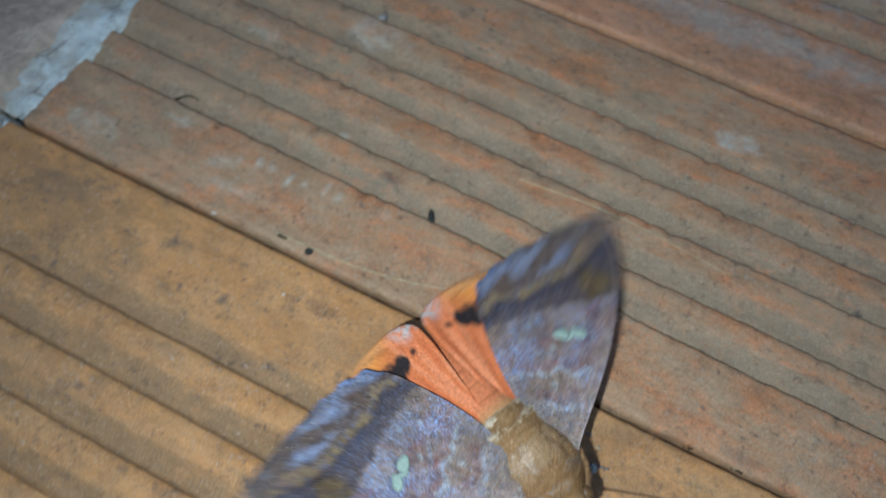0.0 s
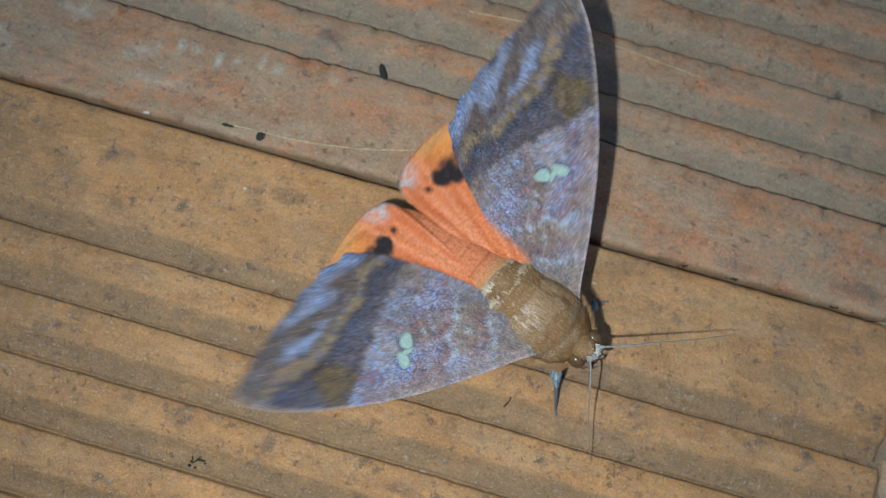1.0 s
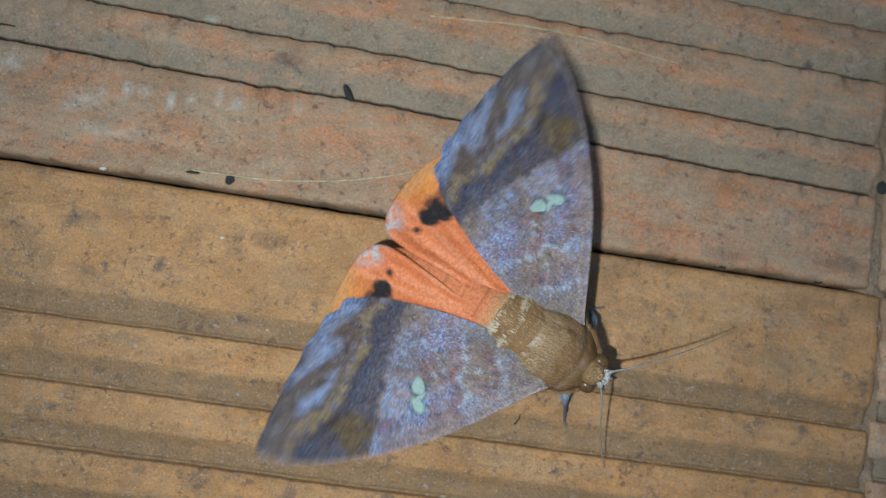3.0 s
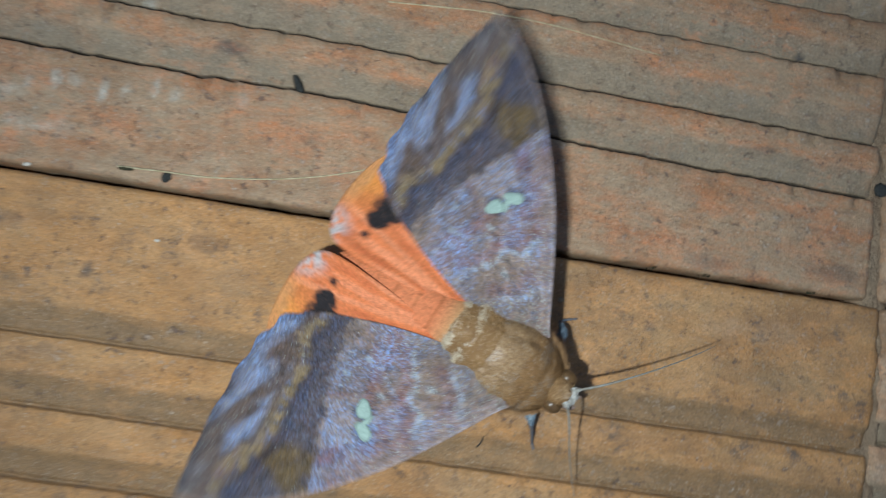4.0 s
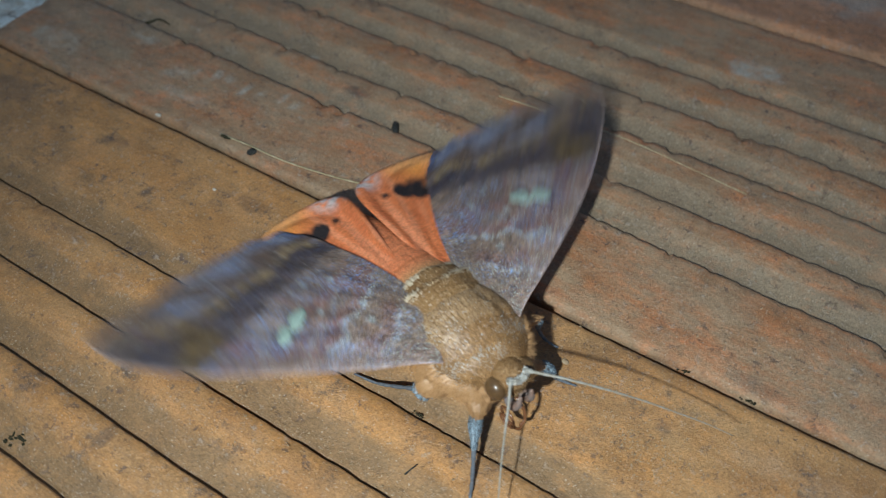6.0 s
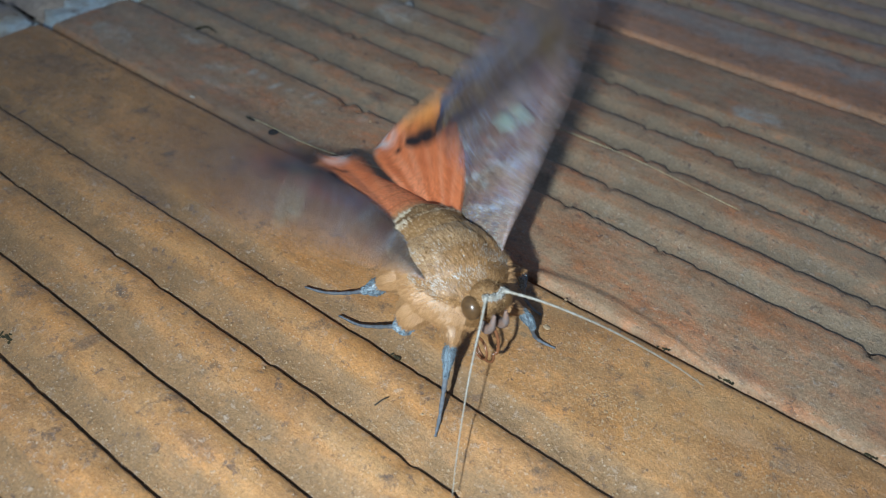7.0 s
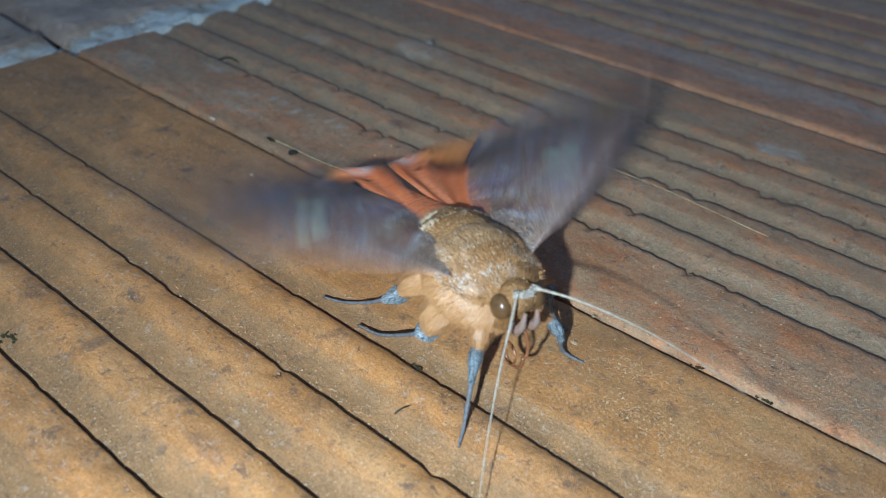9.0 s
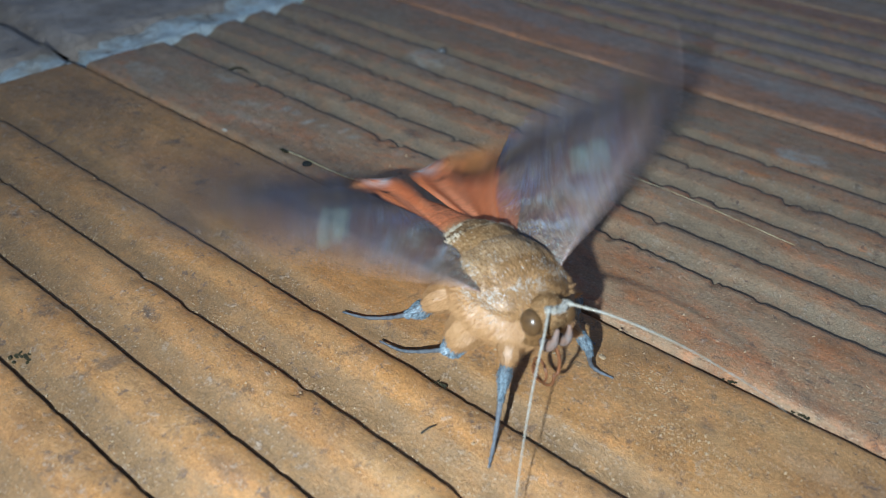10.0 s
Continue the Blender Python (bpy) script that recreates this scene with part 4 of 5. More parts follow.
    for p in bv:
        if p.z > 1.3 and p.x < -0.62:
            p += Vector((p.x + 0.66, p.y, p.z - 1.46)).normalized() * 0.022 * fold(p) * smooth(-0.62, -0.80, p.x)
    tuft = part("waist", mesh_of("waist", cm(bv), bf, M_SKIN), thing, "buff furry waist of the abdomen")
    hv, hf = hairs(rooted(bv, bf), 13000, 0.075, 0.0046, (-1.0, 0, -0.04), 14, lambda p: p.z > 1.2, 0.14)
    part("waist_fur", mesh_of("waist_fur", cm(hv), hf, M_WAISTFUR, None, False), tuft, "buff fur")
    hv, hf = hairs(rooted(bv, bf), 2200, 0.035, 0.0036, (-1.0, 0, 0.02), 16, lambda p: p.z > 1.5 and loose.random() < 0.1 + 0.9 * smooth(0.1, 0.4, fbm(p.x * 3.5, p.y * 3.5, 9.0, 3)), 0.26)
    part("frosting", mesh_of("frosting", cm(hv), hf, M_FURFROST, None, False), tuft, "scattered frosted scales")
    hv, hf = hairs(rooted(bv, bf), 2400, 0.11, 0.0035, (-1.0, 0, -0.04), 15, lambda p: p.z > 1.40 and abs(p.y) > 0.24 - 0.3 * fbm(p.x * 5, p.y * 5, 2.0, 2) and p.x < -0.72 and loose.random() < (smooth(-0.72, -0.95, p.x) + 0.15) * smooth(-0.3, 0.6, fold(p)), 0.14)
    part("cream_tuft", mesh_of("cream_tuft", cm(hv), hf, M_CREAM, None, False), tuft, "cream corner tufts")
    # abdomen of overlapping rings
    verts, faces, cols = [], [], []
    rings, sides = 60, 28
    for i in range(rings + 1):
        u = i / rings
        x = lerp(-0.85, -3.30, u)
        seg = (u * 7.0) % 1.0
        r = 0.53 * (1 - u) ** 0.6 * (1 - 0.03 * seg) + 0.03
        for k in range(sides):
            an = 2 * math.pi * k / sides
            verts.append(Vector((x, r * math.cos(an), 1.42 - 0.42 * u + r * 0.82 * math.sin(an))) * C)
            base = mixc((0.46, 0.25, 0.11), (0.62, 0.19, 0.08), smooth(0.12, 0.30, u))
            cols.append(mixc(base, (0.38, 0.11, 0.04), 0.75 * smooth(0.80, 0.98, seg)))
    for i in range(rings):
        for k in range(sides):
            a, b = i * sides + k, i * sides + (k + 1) % sides
            faces.append((a, b, b + sides, a + sides))
    faces.append(tuple(rings * sides + k for k in range(sides)))
    part("abdomen", mesh_of("abdomen", verts, faces, M_ABDOMEN, cols), thing, "orange ringed abdomen")
    # head
    hv, hf = blob((0.64, 0, 1.64), (0.24, 0.24, 0.25), 14, 24, None, 0.06, 5.0)
    head = part("head", mesh_of("head", cm(hv), hf, M_SKIN), thing, "small brown head")
    fv, ff = hairs(rooted(hv, hf), 2600, 0.06, 0.005, (0.4, 0, 0.3), 21, lambda p: p.x > 0.5 or p.z > 1.6, 0.3)
    part("head_fur", mesh_of("head_fur", cm(fv), ff, M_FUR, None, False), head, "brown head fur")
    for side in (1, -1):
        ev, ef = blob((0.68, side * 0.23, 1.62), (0.16, 0.125, 0.165), 16, 24)
        part("eye", mesh_of("eye", cm(ev), ef, M_EYE), head, "glossy dark brown compound eye")
        pv, pf = tube(spline([(0.76, side * 0.10, 1.36), (0.90, side * 0.11, 1.38), (0.985, side * 0.10, 1.53), (0.985, side * 0.085, 1.70)], 12), [0.045, 0.056, 0.066, 0.070, 0.070, 0.068, 0.064, 0.058, 0.050, 0.042, 0.035, 0.028, 0.02], 10)
        part("palp", mesh_of("palp", cm(pv), pf, M_PALP), head, "brown and grey upturned palp")
    left = [(0.82, 0.12, 1.90), (1.18, 0.45, 1.88), (1.51, 0.78, 1.78), (1.84, 1.12, 1.63), (2.17, 1.47, 1.42), (2.43, 1.76, 1.22), (2.68, 2.04, 0.98)]
    right = [(0.82, -0.12, 1.90), (1.0, -0.28, 1.74), (1.19, -0.47, 1.50), (1.39, -0.66, 1.22), (1.62, -0.86, 0.90), (1.88, -1.07, 0.58), (2.16, -1.28, 0.22)]
    for pts in (left, right):
        n = 60
        radii = [lerp(0.021, 0.005, (i / n) ** 0.7) * (1.16 if i % 2 else 0.92) * (1.6 if i < 2 else 1) for i in range(n + 1)]
        av, af = tube(spline(pts, n), radii, 8)
        part("antenna", mesh_of("antenna", cm(av), af, M_HORN), head, "long pale threadlike antenna")
    # pale brow of scales that joins the antennae
    bv, bf = tube(spline([(0.78, -0.15, 1.87), (0.845, -0.07, 1.885), (0.86, 0.0, 1.87), (0.845, 0.07, 1.885), (0.78, 0.15, 1.87)], 16), [0.028] * 17, 8)
    brow = part("brow", mesh_of("brow", cm(bv), bf, M_HORN), head, "pale grey scaly brow between the antennae")
    sv, sf = hairs(rooted(bv, bf), 420, 0.05, 0.006, (0.3, 0, 0.4), 31, None, 0.5)
    part("brow", mesh_of("brow_scales", cm(sv), sf, M_FURFROST, None, False), head, "frosted scales")
    # coiled proboscis
    coil = [Vector((0.86, -0.02, 1.42)), Vector((0.98, 0.02, 1.22)), Vector((1.02, 0.01, 1.02))]
    cx, cz = 0.84, 0.92
    turns = []
    for i in range(34):
        an = 0.35 - i * 0.36
        r = 0.20 - 0.0035 * i
        turns.append(Vector((cx + r * math.cos(an), -0.05 - 0.004 * i, cz + r * math.sin(an))))
    pv, pf = tube(spline(coil + turns, 150), [lerp(0.023, 0.013, i / 150) for i in range(151)], 9)
    part("proboscis", mesh_of("proboscis", cm(pv), pf, M_PROB), head, "shiny coiled brown proboscis")
    # legs, each foot set down on the tile
    leg("foreleg", thing, [(0.42, -0.30, 1.30), (0.52, -0.36, 1.12), (0.58, -0.42, 0.95)], [(0.57, -0.42, 0.96), (0.68, -0.52, 0.80), (0.80, -0.615, 0.62)], [(0.79, -0.61, 0.63), (0.93, -0.725, 0.40), (1.06, -0.84, 0.16), (1.13, -0.91, 0.05), (1.21, -0.98, 0.03)], 0.105, 520, 1)
    leg("foreleg", thing, [(0.42, 0.32, 1.30), (0.48, 0.52, 1.1), (0.46, 0.72, 0.92)], [(0.46, 0.72, 0.94), (0.48, 0.92, 0.62), (0.46, 1.02, 0.42)], [(0.46, 1.0, 0.44), (0.46, 1.10, 0.16), (0.54, 1.20, 0.06), (0.70, 1.32, 0.03)], 0.085, 300, 2)
    leg("middle_leg", thing, [(-0.10, -0.42, 1.18), (-0.18, -0.58, 0.92), (-0.24, -0.66, 0.66)], [(-0.22, -0.65, 0.70), (-0.30, -0.68, 0.58), (-0.42, -0.72, 0.46)], [(-0.36, -0.70, 0.50), (-0.70, -0.88, 0.24), (-1.02, -1.06, 0.06), (-1.35, -1.24, 0.03)], 0.19, 1100, 3)
    leg("middle_leg", thing, [(-0.10, 0.42, 1.18), (-0.1, 0.85, 1.12), (-0.1, 1.10, 1.0)], [(-0.1, 1.08, 1.02), (-0.14, 1.2, 0.8), (-0.2, 1.28, 0.55)], [(-0.2, 1.27, 0.57), (-0.2, 1.36, 0.25), (-0.1, 1.44, 0.08), (0.05, 1.52, 0.03)], 0.075, 240, 4)
    leg("hind_leg", thing, [(-0.72, -0.36, 1.12), (-0.95, -0.52, 0.88), (-1.1, -0.62, 0.66)], [(-1.08, -0.60, 0.68), (-1.22, -0.70, 0.50), (-1.36, -0.80, 0.36)], [(-1.34, -0.79, 0.37), (-1.6, -1.0, 0.18), (-1.88, -1.25, 0.06), (-2.16, -1.47, 0.03)], 0.16, 900, 5)
    leg("hind_leg", thing, [(-0.72, 0.36, 1.12), (-0.95, 0.55, 0.88), (-1.1, 0.66, 0.66)], [(-1.08, 0.64, 0.68), (-1.25, 0.78, 0.46), (-1.4, 0.88, 0.32)], [(-1.38, 0.87, 0.33), (-1.6, 1.02, 0.16), (-1.85, 1.2, 0.06), (-2.1, 1.38, 0.03)], 0.11, 300, 6)
    wings = {}
    for side, key in ((1, "left"), (-1, "right")):
        wing, powder = forewing(side)
        fw = part("forewing", wing, thing, "brown forewing powdered with blue-grey scales and pale marks")
        part("wing_powder", powder, fw, "loose blue-grey and brown hair scales")
        part("wing_mark", ellipse_mark("wing_mark", -1.61, 1.85, 0.14, 0.105, 0.9, side), fw, "pale green oval mark")
        part("wing_mark", ellipse_mark("wing_mark", -1.43, 2.11, 0.15, 0.09, 0.35, side), fw, "pale green oval mark")
        part("wing_mark", ellipse_mark("wing_mark", -1.475, 1.965, 0.11, 0.04, 1.9, side), fw, "pale green bridge between two marks")
        hw = part("hindwing", hindwing(side), thing, "bright orange hindwing with a black blotch")
        wings[key] = (fw, hw)
    return wings


# ---- small things lying about ----
def curl(name, pts, r0, r1, material, label, category, n=30):
    v, f = tube(spline([Vector(p) for p in pts], n), [lerp(r0, r1, i / n) for i in range(n + 1)], 6)
    tagged(new(name, mesh_of(name, cm(v), f, material)), label, category)


def lump(name, x, y, z, rx, ry, rz, turn, material, label, category, seed):
    v, f = blob((0, 0, 0), (rx, ry, rz), 10, 14, None, 0.35, seed)
    ob = tagged(new(name, mesh_of(name, cm(v), f, material)), label, category)
    ob.matrix_basis = pose(x * C, y * C, z * C, 0, 0, turn)
    return ob


def crumbs(name, x, y, z, spread, count, size, material, label, category, seed):
    """A ragged clump of small crumbs, one thing."""
    rnd = random.Random(seed)
    verts, faces = [], []
    for k in range(count):
        v, f = blob((rnd.gauss(0, spread[0]), rnd.gauss(0, spread[1]), rnd.uniform(0, 0.6) * size), [size * rnd.uniform(0.5, 1.2) for _ in range(3)], 5, 7, None, 0.5, seed + k)
        a = len(verts)
        verts += v
        faces += [tuple(a + i for i in q) for q in f]
    ob = tagged(new(name, mesh_of(name, cm(verts), faces, material, None, False)), label, category)
    ob.matrix_basis = pose(x * C, y * C, z * C, 0, 0, rnd.uniform(0, 30))


def litter():
    lump("seed", -2.09, 2.25, -0.10, 0.19, 0.07, 0.08, -58, M_SEED, "small black elongated dropping in a groove", "seed", 1.0)
    lump("seed", -3.98, 0.22, 0.02, 0.10, 0.08, 0.05, 60, M_SEED, "small black crumb on the tile edge", "crumb", 2.0)
    lump("pebble", -5.80, 6.78, -0.06, 0.13, 0.10, 0.12, 30, M_PEBBLE, "small rounded dark grey pebble", "pebble", 3.0)
    lump("pebble", -6.22, 6.42, -0.08, 0.11, 0.09, 0.09, 10, M_MORTAR, "small pale grey pebble", "pebble", 4.0)
    crumbs("moss", -3.17, -5.94, -0.12, (0.083, 0.06), 16, 0.028, M_MOSS, "dark tuft of dry moss in a groove", "moss", 5.0)
    lump("crumb", 8.74, 2.12, -0.02, 0.13, 0.13, 0.06, 0, M_SEED, "black crumb at the end of a tile", "crumb", 6.0)
    crumbs("moss", 1.62, -2.64, -0.05, (0.05, 0.015), 14, 0.018, M_MOSS, "dark moss crumb on the edge of a rib", "moss", 7.0)
    crumbs("moss", 5.6, 0.02, -0.07, (0.07, 0.015), 14, 0.017, M_MOSS, "dark moss in the joint between tiles", "moss", 8.0)
    crumbs("moss", 4.66, 0.03, -0.07, (0.06, 0.015), 14, 0.017, M_MOSS, "dark moss in the joint between tiles", "moss", 9.0)
    crumbs("moss", 7.6, 0.03, -0.07, (0.08, 0.015), 14, 0.018, M_MOSS, "dark moss in the joint between tiles", "moss", 10.0)
    lump("grit", 3.05, -0.80, 0.015, 0.06, 0.045, 0.018, 0, M_SAND, "tiny white grain of grit", "grit", 11.0)
    lump("grit", -6.27, 0.06, 0.02, 0.07, 0.035, 0.03, 10, M_GRIT, "tiny white flake of mortar", "grit", 12.0)
    lump("grit", -3.93, -0.87, 0.015, 0.04, 0.03, 0.02, 0, M_GRIT, "tiny white grain of grit", "grit", 13.0)
    curl("straw", [(-4.8, 0.27, 0.05), (-4.1, 0.30, 0.06), (-3.2, 0.34, 0.04), (-2.0, 0.52, 0.05), (-0.9, 0.82, 0.06), (0.1, 1.25, 0.04)], 0.016, 0.011, M_STRAW, "fine dry straw lying along the tile", "straw")
    lump("husk", -4.66, 0.25, 0.05, 0.13, 0.035, 0.03, 3, M_MOSS, "dark husk at the end of a straw", "husk", 14.0)
    curl("fibre", [(-0.76, 4.0, 0.015), (0.2, 4.08, 0.02), (0.98, 4.14, 0.012), (2.2, 4.12, 0.018), (3.3, 4.02, 0.012), (4.3, 3.92, 0.012)], 0.014, 0.008, M_STRAW, "pale dry plant fibre lying on a rib", "fibre")
    curl("grass_blade", [(-8.95, 2.12, -0.12), (-8.75, 2.28, -0.02), (-8.6, 2.42, 0.0), (-8.35, 2.45, -0.06)], 0.035, 0.012, M_MOSS, "short withered grass blade", "grass")
    curl("fibre", [(1.95, -3.5, -0.01), (2.0, -3.41, 0.05), (2.03, -3.3, 0.03)], 0.014, 0.008, M_SEED, "tiny dark fibre lying on a rib", "fibre", 8)
    # sand in the grooves
    rnd = random.Random(77)
    verts, faces = [], []
    grooves = [(g, -0.14) for g in GROOVE_A] + [(g, -0.17) for g in GROOVE_B]
    for k in range(9000):
        if rnd.random() < 0.72:
            (lo, hi), z = rnd.choice(grooves[:5] if rnd.random() < 0.7 else grooves)
            y = lo + 0.06 + abs(rnd.gauss(0, 0.22)) * (hi - lo)
            f = (y - lo) / (hi - lo)
            zz = z * (1.0 if f < 0.45 else max(0.1, 1 - (f - 0.45) * 1.6))
        else:
            y = rnd.uniform(-7.0, 1.9)
            if any(lo - 0.05 < y < hi + 0.05 for (lo, hi), _ in grooves) or -0.1 < y < 0.1:
                continue
            zz = 0.012
        x = rnd.uniform(-10.5, 8.6)
        r = rnd.uniform(0.005, 0.018) * (1.7 if rnd.random() < 0.06 else 1.0)
        a = len(verts)
        for dx, dy, dz in ((1, 0, 0), (-0.5, 0.8, 0), (-0.5, -0.8, 0), (0.1, 0.1, 1), (0, 0, -0.7)):
            verts.append(Vector((x + r * (dx + rnd.uniform(-0.3, 0.3)), y + r * (dy + rnd.uniform(-0.3, 0.3)), zz + 0.01 + r * dz)) * C)
        faces += [(a, a + 1, a + 3), (a + 1, a + 2, a + 3), (a + 2, a, a + 3), (a + 1, a, a + 4), (a + 2, a + 1, a + 4), (a, a + 2, a + 4)]
    for cx, cy, spread, count in ((4.6, -1.5, 0.42, 260), (6.6, -1.3, 0.5, 200), (3.9, -0.75, 0.3, 120), (5.9, 0.62, 0.5, 120), (2.6, -3.0, 0.3, 130), (-0.6, -4.1, 0.5, 170), (-3.0, -4.8, 0.6, 200), (0.9, -5.2, 0.4, 150), (-5.5, -3.0, 0.6, 120), (7.6, -4.0, 0.6, 120)):
        for k in range(count):
            x, y = cx + rnd.gauss(0, spread), cy + rnd.gauss(0, 0.45 * spread)
            if any(lo - 0.06 < y < hi + 0.06 for (lo, hi), _ in grooves) or -0.12 < y < 0.14:
                continue
            r = rnd.uniform(0.006, 0.017) * (1.8 if rnd.random() < 0.08 else 1.0)
            a = len(verts)
            for dx, dy, dz in ((1, 0, 0), (-0.5, 0.8, 0), (-0.5, -0.8, 0), (0.1, 0.1, 0.8), (0, 0, -0.7)):
                verts.append(Vector((x + r * (dx + rnd.uniform(-0.4, 0.4)), y + r * (dy + rnd.uniform(-0.4, 0.4)), 0.018 + r * dz)) * C)
            faces += [(a, a + 1, a + 3), (a + 1, a + 2, a + 3), (a + 2, a, a + 3), (a + 1, a, a + 4), (a + 2, a + 1, a + 4), (a, a + 2, a + 4)]
    tagged(new("sand", mesh_of("sand", verts, faces, M_SAND, None, False)), "fine pale sand and grit strewn in the grooves", "sand", kind="stuff")


ground()
tiles()
surround()
joint_fill()
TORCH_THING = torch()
WINGS = moth()
litter()

# ---- what moves ----
# seconds; left wing: lift, sweep; right wing: lift, sweep (degrees); how fast it shivers, and the right wing where it differs
BEATS = [
    (0.0, -1, 1, -12, -1, 1.0),
    (0.1, 37, 3, -12, -5, 1.5),
    (0.2, -16, 8, -12, 1, 0.0),
    (0.3, 13, 1, -3, -3, 0.3),
    (0.4, 1, 3, -12, -3, 1.0),
    (0.5, 41, 7, -1, -7, 0.7),
    (0.6, 27, -1, 1, -5, 0.7),
    (0.7, 31, 1, -11, -9, 1.5),
    (0.8, 11, -1, -12, -9, 0.0),
    (0.9, 7, -1, -12, -7, 1.0),
    (1.0, 37, -1, 1, -3, 1.5),
    (1.1, 1, 1, -9, -1, 0.0),
    (1.2, 19, -1, 7, -5, 0.7),
    (1.3, -16, 8, -12, 6, 1.0),
    (1.4, 5, 1, -12, -1, 0.7),
    (1.5, 1, -1, -9, -1, 0.0),
    (1.6, 15, 3, 7, -9, 1.7),
    (1.7, 1, -1, -1, -1, 0.0),
    (1.8, -7, -1, -3, 1, 0.5),
    (1.9, 27, -5, 17, -3, 0.3),
    (2.0, 7, -1, -12, 1, 1.5),
    (2.1, 29, 1, -9, -3, 1.0),
    (2.2, 13, 1, -12, 1, 1.0),
    (2.3, -7, 3, -12, 1, 0.4),
    (2.4, 33, -1, -5, -5, 1.0),
    (2.5, 7, 1, -3, -1, 1.4),
    (2.6, 33, 3, -7, -5, 0.3),
    (2.7, 7, 7, -12, -5, 0.3),
    (3.8, 27, -1, 15, -3, 0.8),
    (3.9, 31, 3, 7, -3, 0.6),
    (4.0, 9, -1, 3, -3, 1.3),
    (4.1, 3, -1, -9, -3, 0.0),
    (4.2, -16, 8, -11, 3, 0.8),
    (4.3, 17, 1, 15, -3, 0.0),
    (4.4, 1, 1, -12, -1, 0.0),
    (4.5, 21, -1, 13, -7, 1.5),
    (4.6, 9, 3, -3, -3, 0.8),
    (4.7, -11, 3, -12, 1, 0.2),
    (4.8, 3, 1, 9, -1, 0.8),
    (4.9, 9, 3, 19, -9, 0.7),
    (5.0, 3, 5, -12, -1, 1.0),
    (5.1, -9, 7, -9, -1, 1.0),
    (5.2, 13, -1, 13, -7, 0.3),
    (5.3, 3, 5, -12, -1, 1.3),
    (5.4, 27, 1, 7, -9, 2.0),
    (5.5, 1, 1, -9, -3, 0.1),
    (5.6, 3, 3, -9, -5, 0.7),
    (5.7, 45, -1, 39, -7, 1.5),
    (6.8, 13, 1, -3, -5, 0.5),
    (6.9, -1, 3, -11, -7, 0.0),
    (7.0, 45, 1, 30, -9, 2.2, 7.0),
    (7.1, 27, 5, 19, -9, 2.0),
    (7.2, 1, 5, 10, -9, 2.0),
    (7.3, 3, 5, -9, -3, 0.2),
    (7.4, 33, 7, 25, -9, 2.0),
    (7.5, 17, 5, -2, -9, 3.0, 3.2),
    (7.6, -5, 5, -12, -9, 2.0),
    (7.7, 1, 7, -12, -5, 0.0),
    (7.8, 11, 5, 4, -9, 3.0),
    (7.9, -9, 5, -12, -9, 1.5),
    (8.0, 57, 7, 45, -4, 0.4),
    (8.1, 15, 5, 6, -9, 3.0),
    (8.2, 21, 5, 13, -9, 2.5),
    (8.3, 1, 5, -11, -7, 0.4),
    (8.4, -7, 5, -12, -7, 0.5),
    (8.5, 13, 7, -3, -7, 0.0),
    (8.6, 17, 5, 14, -9, 3.0),
    (8.7, -3, 5, -11, -9, 2.5),
    (8.8, 7, 5, -5, -9, 1.0),
    (8.9, 1, 5, -12, -5, 0.0),
    (9.0, 15, 5, 6, -9, 3.0, 4.4),
    (9.1, 51, 8, 53, 6, 1.5),
    (9.2, 5, 7, -9, -9, 0.0),
    (9.3, 13, 7, 30, -9, 3.0),
    (9.4, 35, 7, 19, -9, 0.5),
    (9.5, 21, 5, 4, -9, 3.0, 4.2),
    (9.6, -7, 7, -12, -9, 0.5),
    (9.7, 37, 7, 19, -9, 0.5),
    (9.8, 17, 5, 16, -9, 3.0),
    (9.9, 17, 3, 20, -9, 2.0),
    (10.0, 27, 7, 14, -9, 2.6, 2.6),
]


def wing_pose(hinge, side, lift, sweep):
    return pose(hinge.x * C, side * hinge.y * C, hinge.z * C) @ pose(0, 0, 0, 0, 0, -side * sweep) @ pose(0, 0, 0, side * lift, 0, 0)


BEAT_SPEED = 12.0


def beat_rows():
    """The wings' lift and sweep at every thirtieth of a second, shivering between the known beats."""
    known = {round(b[0] * 10): b for b in BEATS}
    rnd = random.Random(5)
    for k in range(101):
        if k not in known:
            calm = k < 57
            up = rnd.choice([4, 10, 18, 28] if calm else [6, 12, 24, 34])
            known[k] = (k / 10, up, 2, up - 8, -4, 1.0 if calm else 1.6)
    rows = []
    for k in range(101):
        t, lu, su, lr, sr, v = known[k][:6]
        vr = known[k][-1]
        turn = 1 if k % 2 else -1
        rows.append((3 * k, lu, su, lr, sr))
        nxt = known.get(k + 1)
        if nxt:
            step = BEAT_SPEED * v * turn
            rows.append((3 * k + 1, lu + step, su, lr + BEAT_SPEED * vr * turn, sr))
            rows.append((3 * k + 2, nxt[1] + BEAT_SPEED * nxt[5] * turn, nxt[2], nxt[3] + BEAT_SPEED * nxt[-1] * turn, nxt[4]))
    return rows


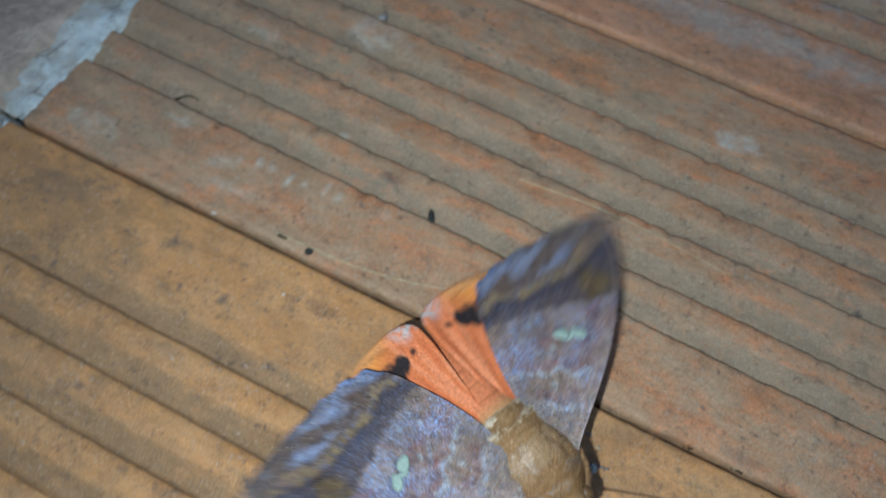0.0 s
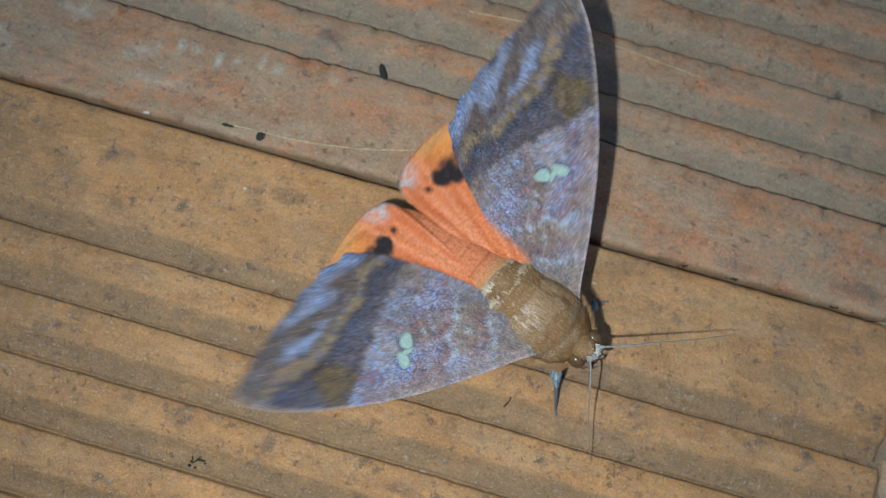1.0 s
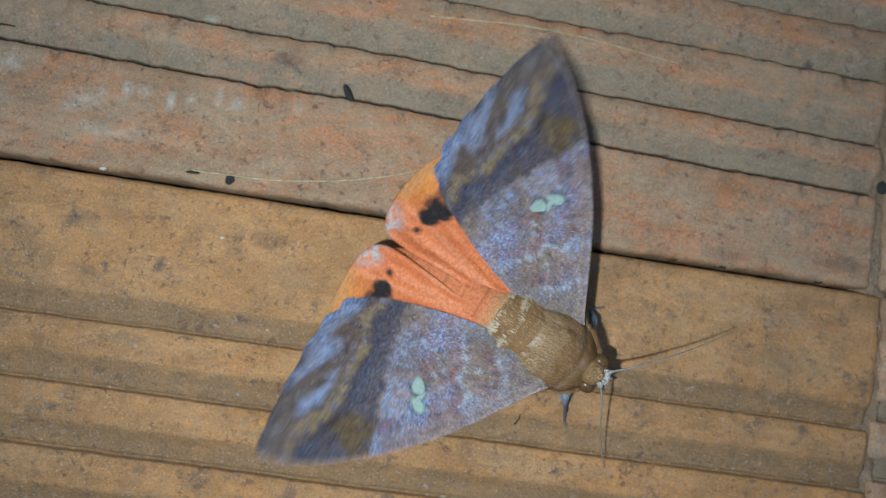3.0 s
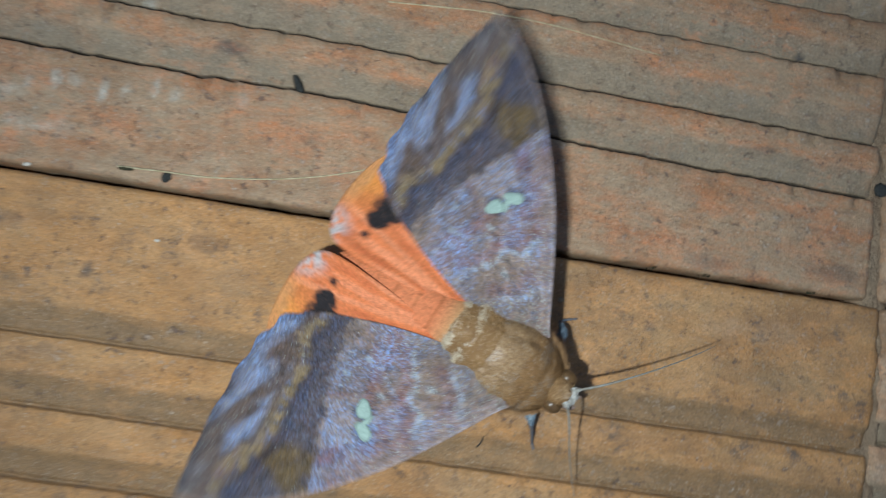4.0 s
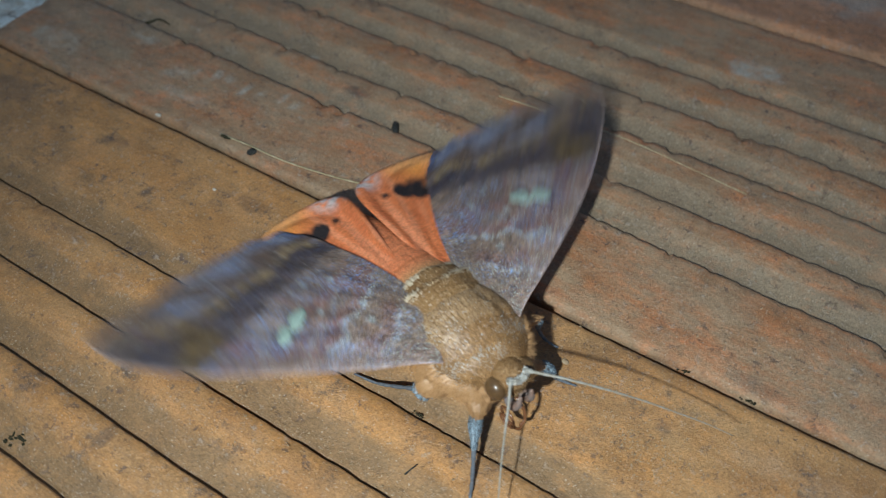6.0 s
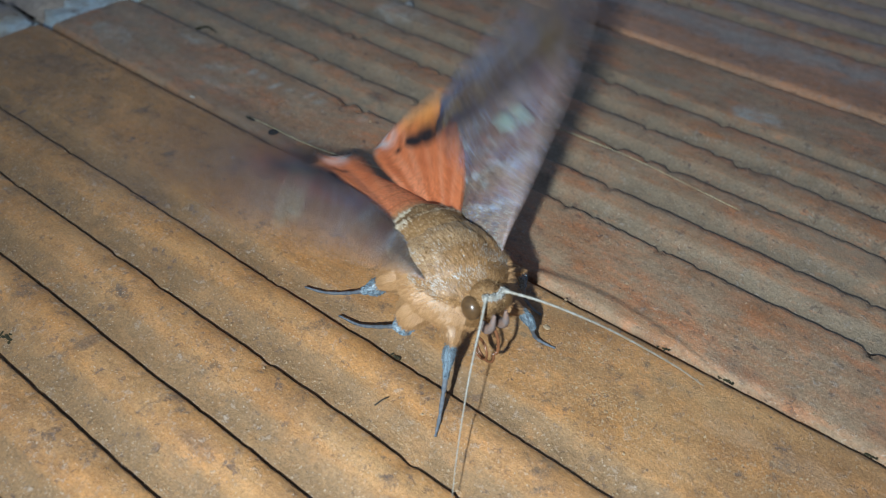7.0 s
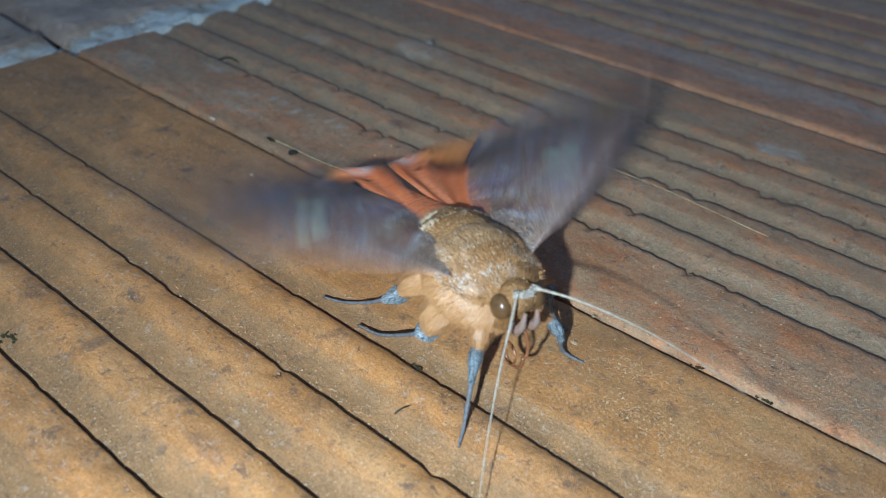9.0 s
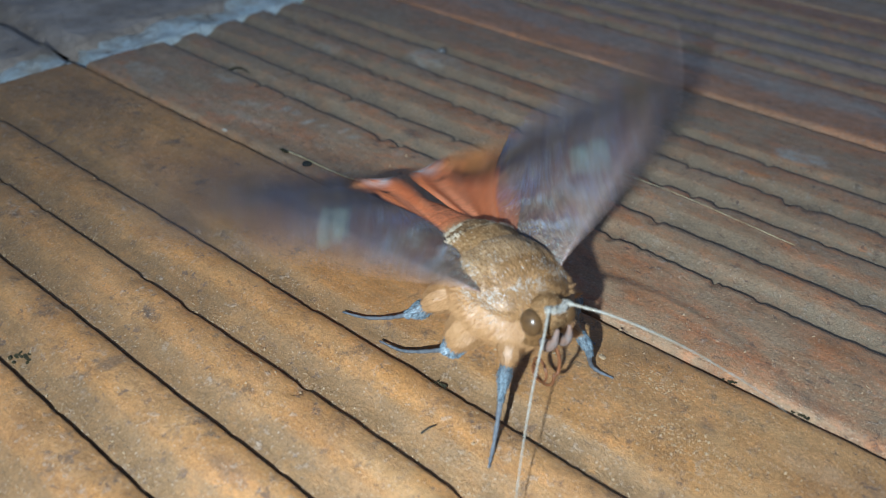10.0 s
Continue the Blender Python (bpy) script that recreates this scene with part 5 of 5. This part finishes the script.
def motions():
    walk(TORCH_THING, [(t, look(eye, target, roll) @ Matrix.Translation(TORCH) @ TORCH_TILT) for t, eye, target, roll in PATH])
    beats = beat_rows()
    for key, side, a in (("left", 1, 1), ("right", -1, 3)):
        fore, hind = WINGS[key]
        walk(fore, [(b[0] / 30, wing_pose(HINGE, side, max(-24, b[a]), b[a + 1])) for b in beats])
        walk(hind, [(b[0] / 30, wing_pose(HIND_HINGE, side, (0.30 + 0.5 * smooth(32, 48, b[a])) * b[a] if b[a] > 0 else 1.1 * max(-24, b[a]), 0.4 * b[a + 1])) for b in beats])


motions()
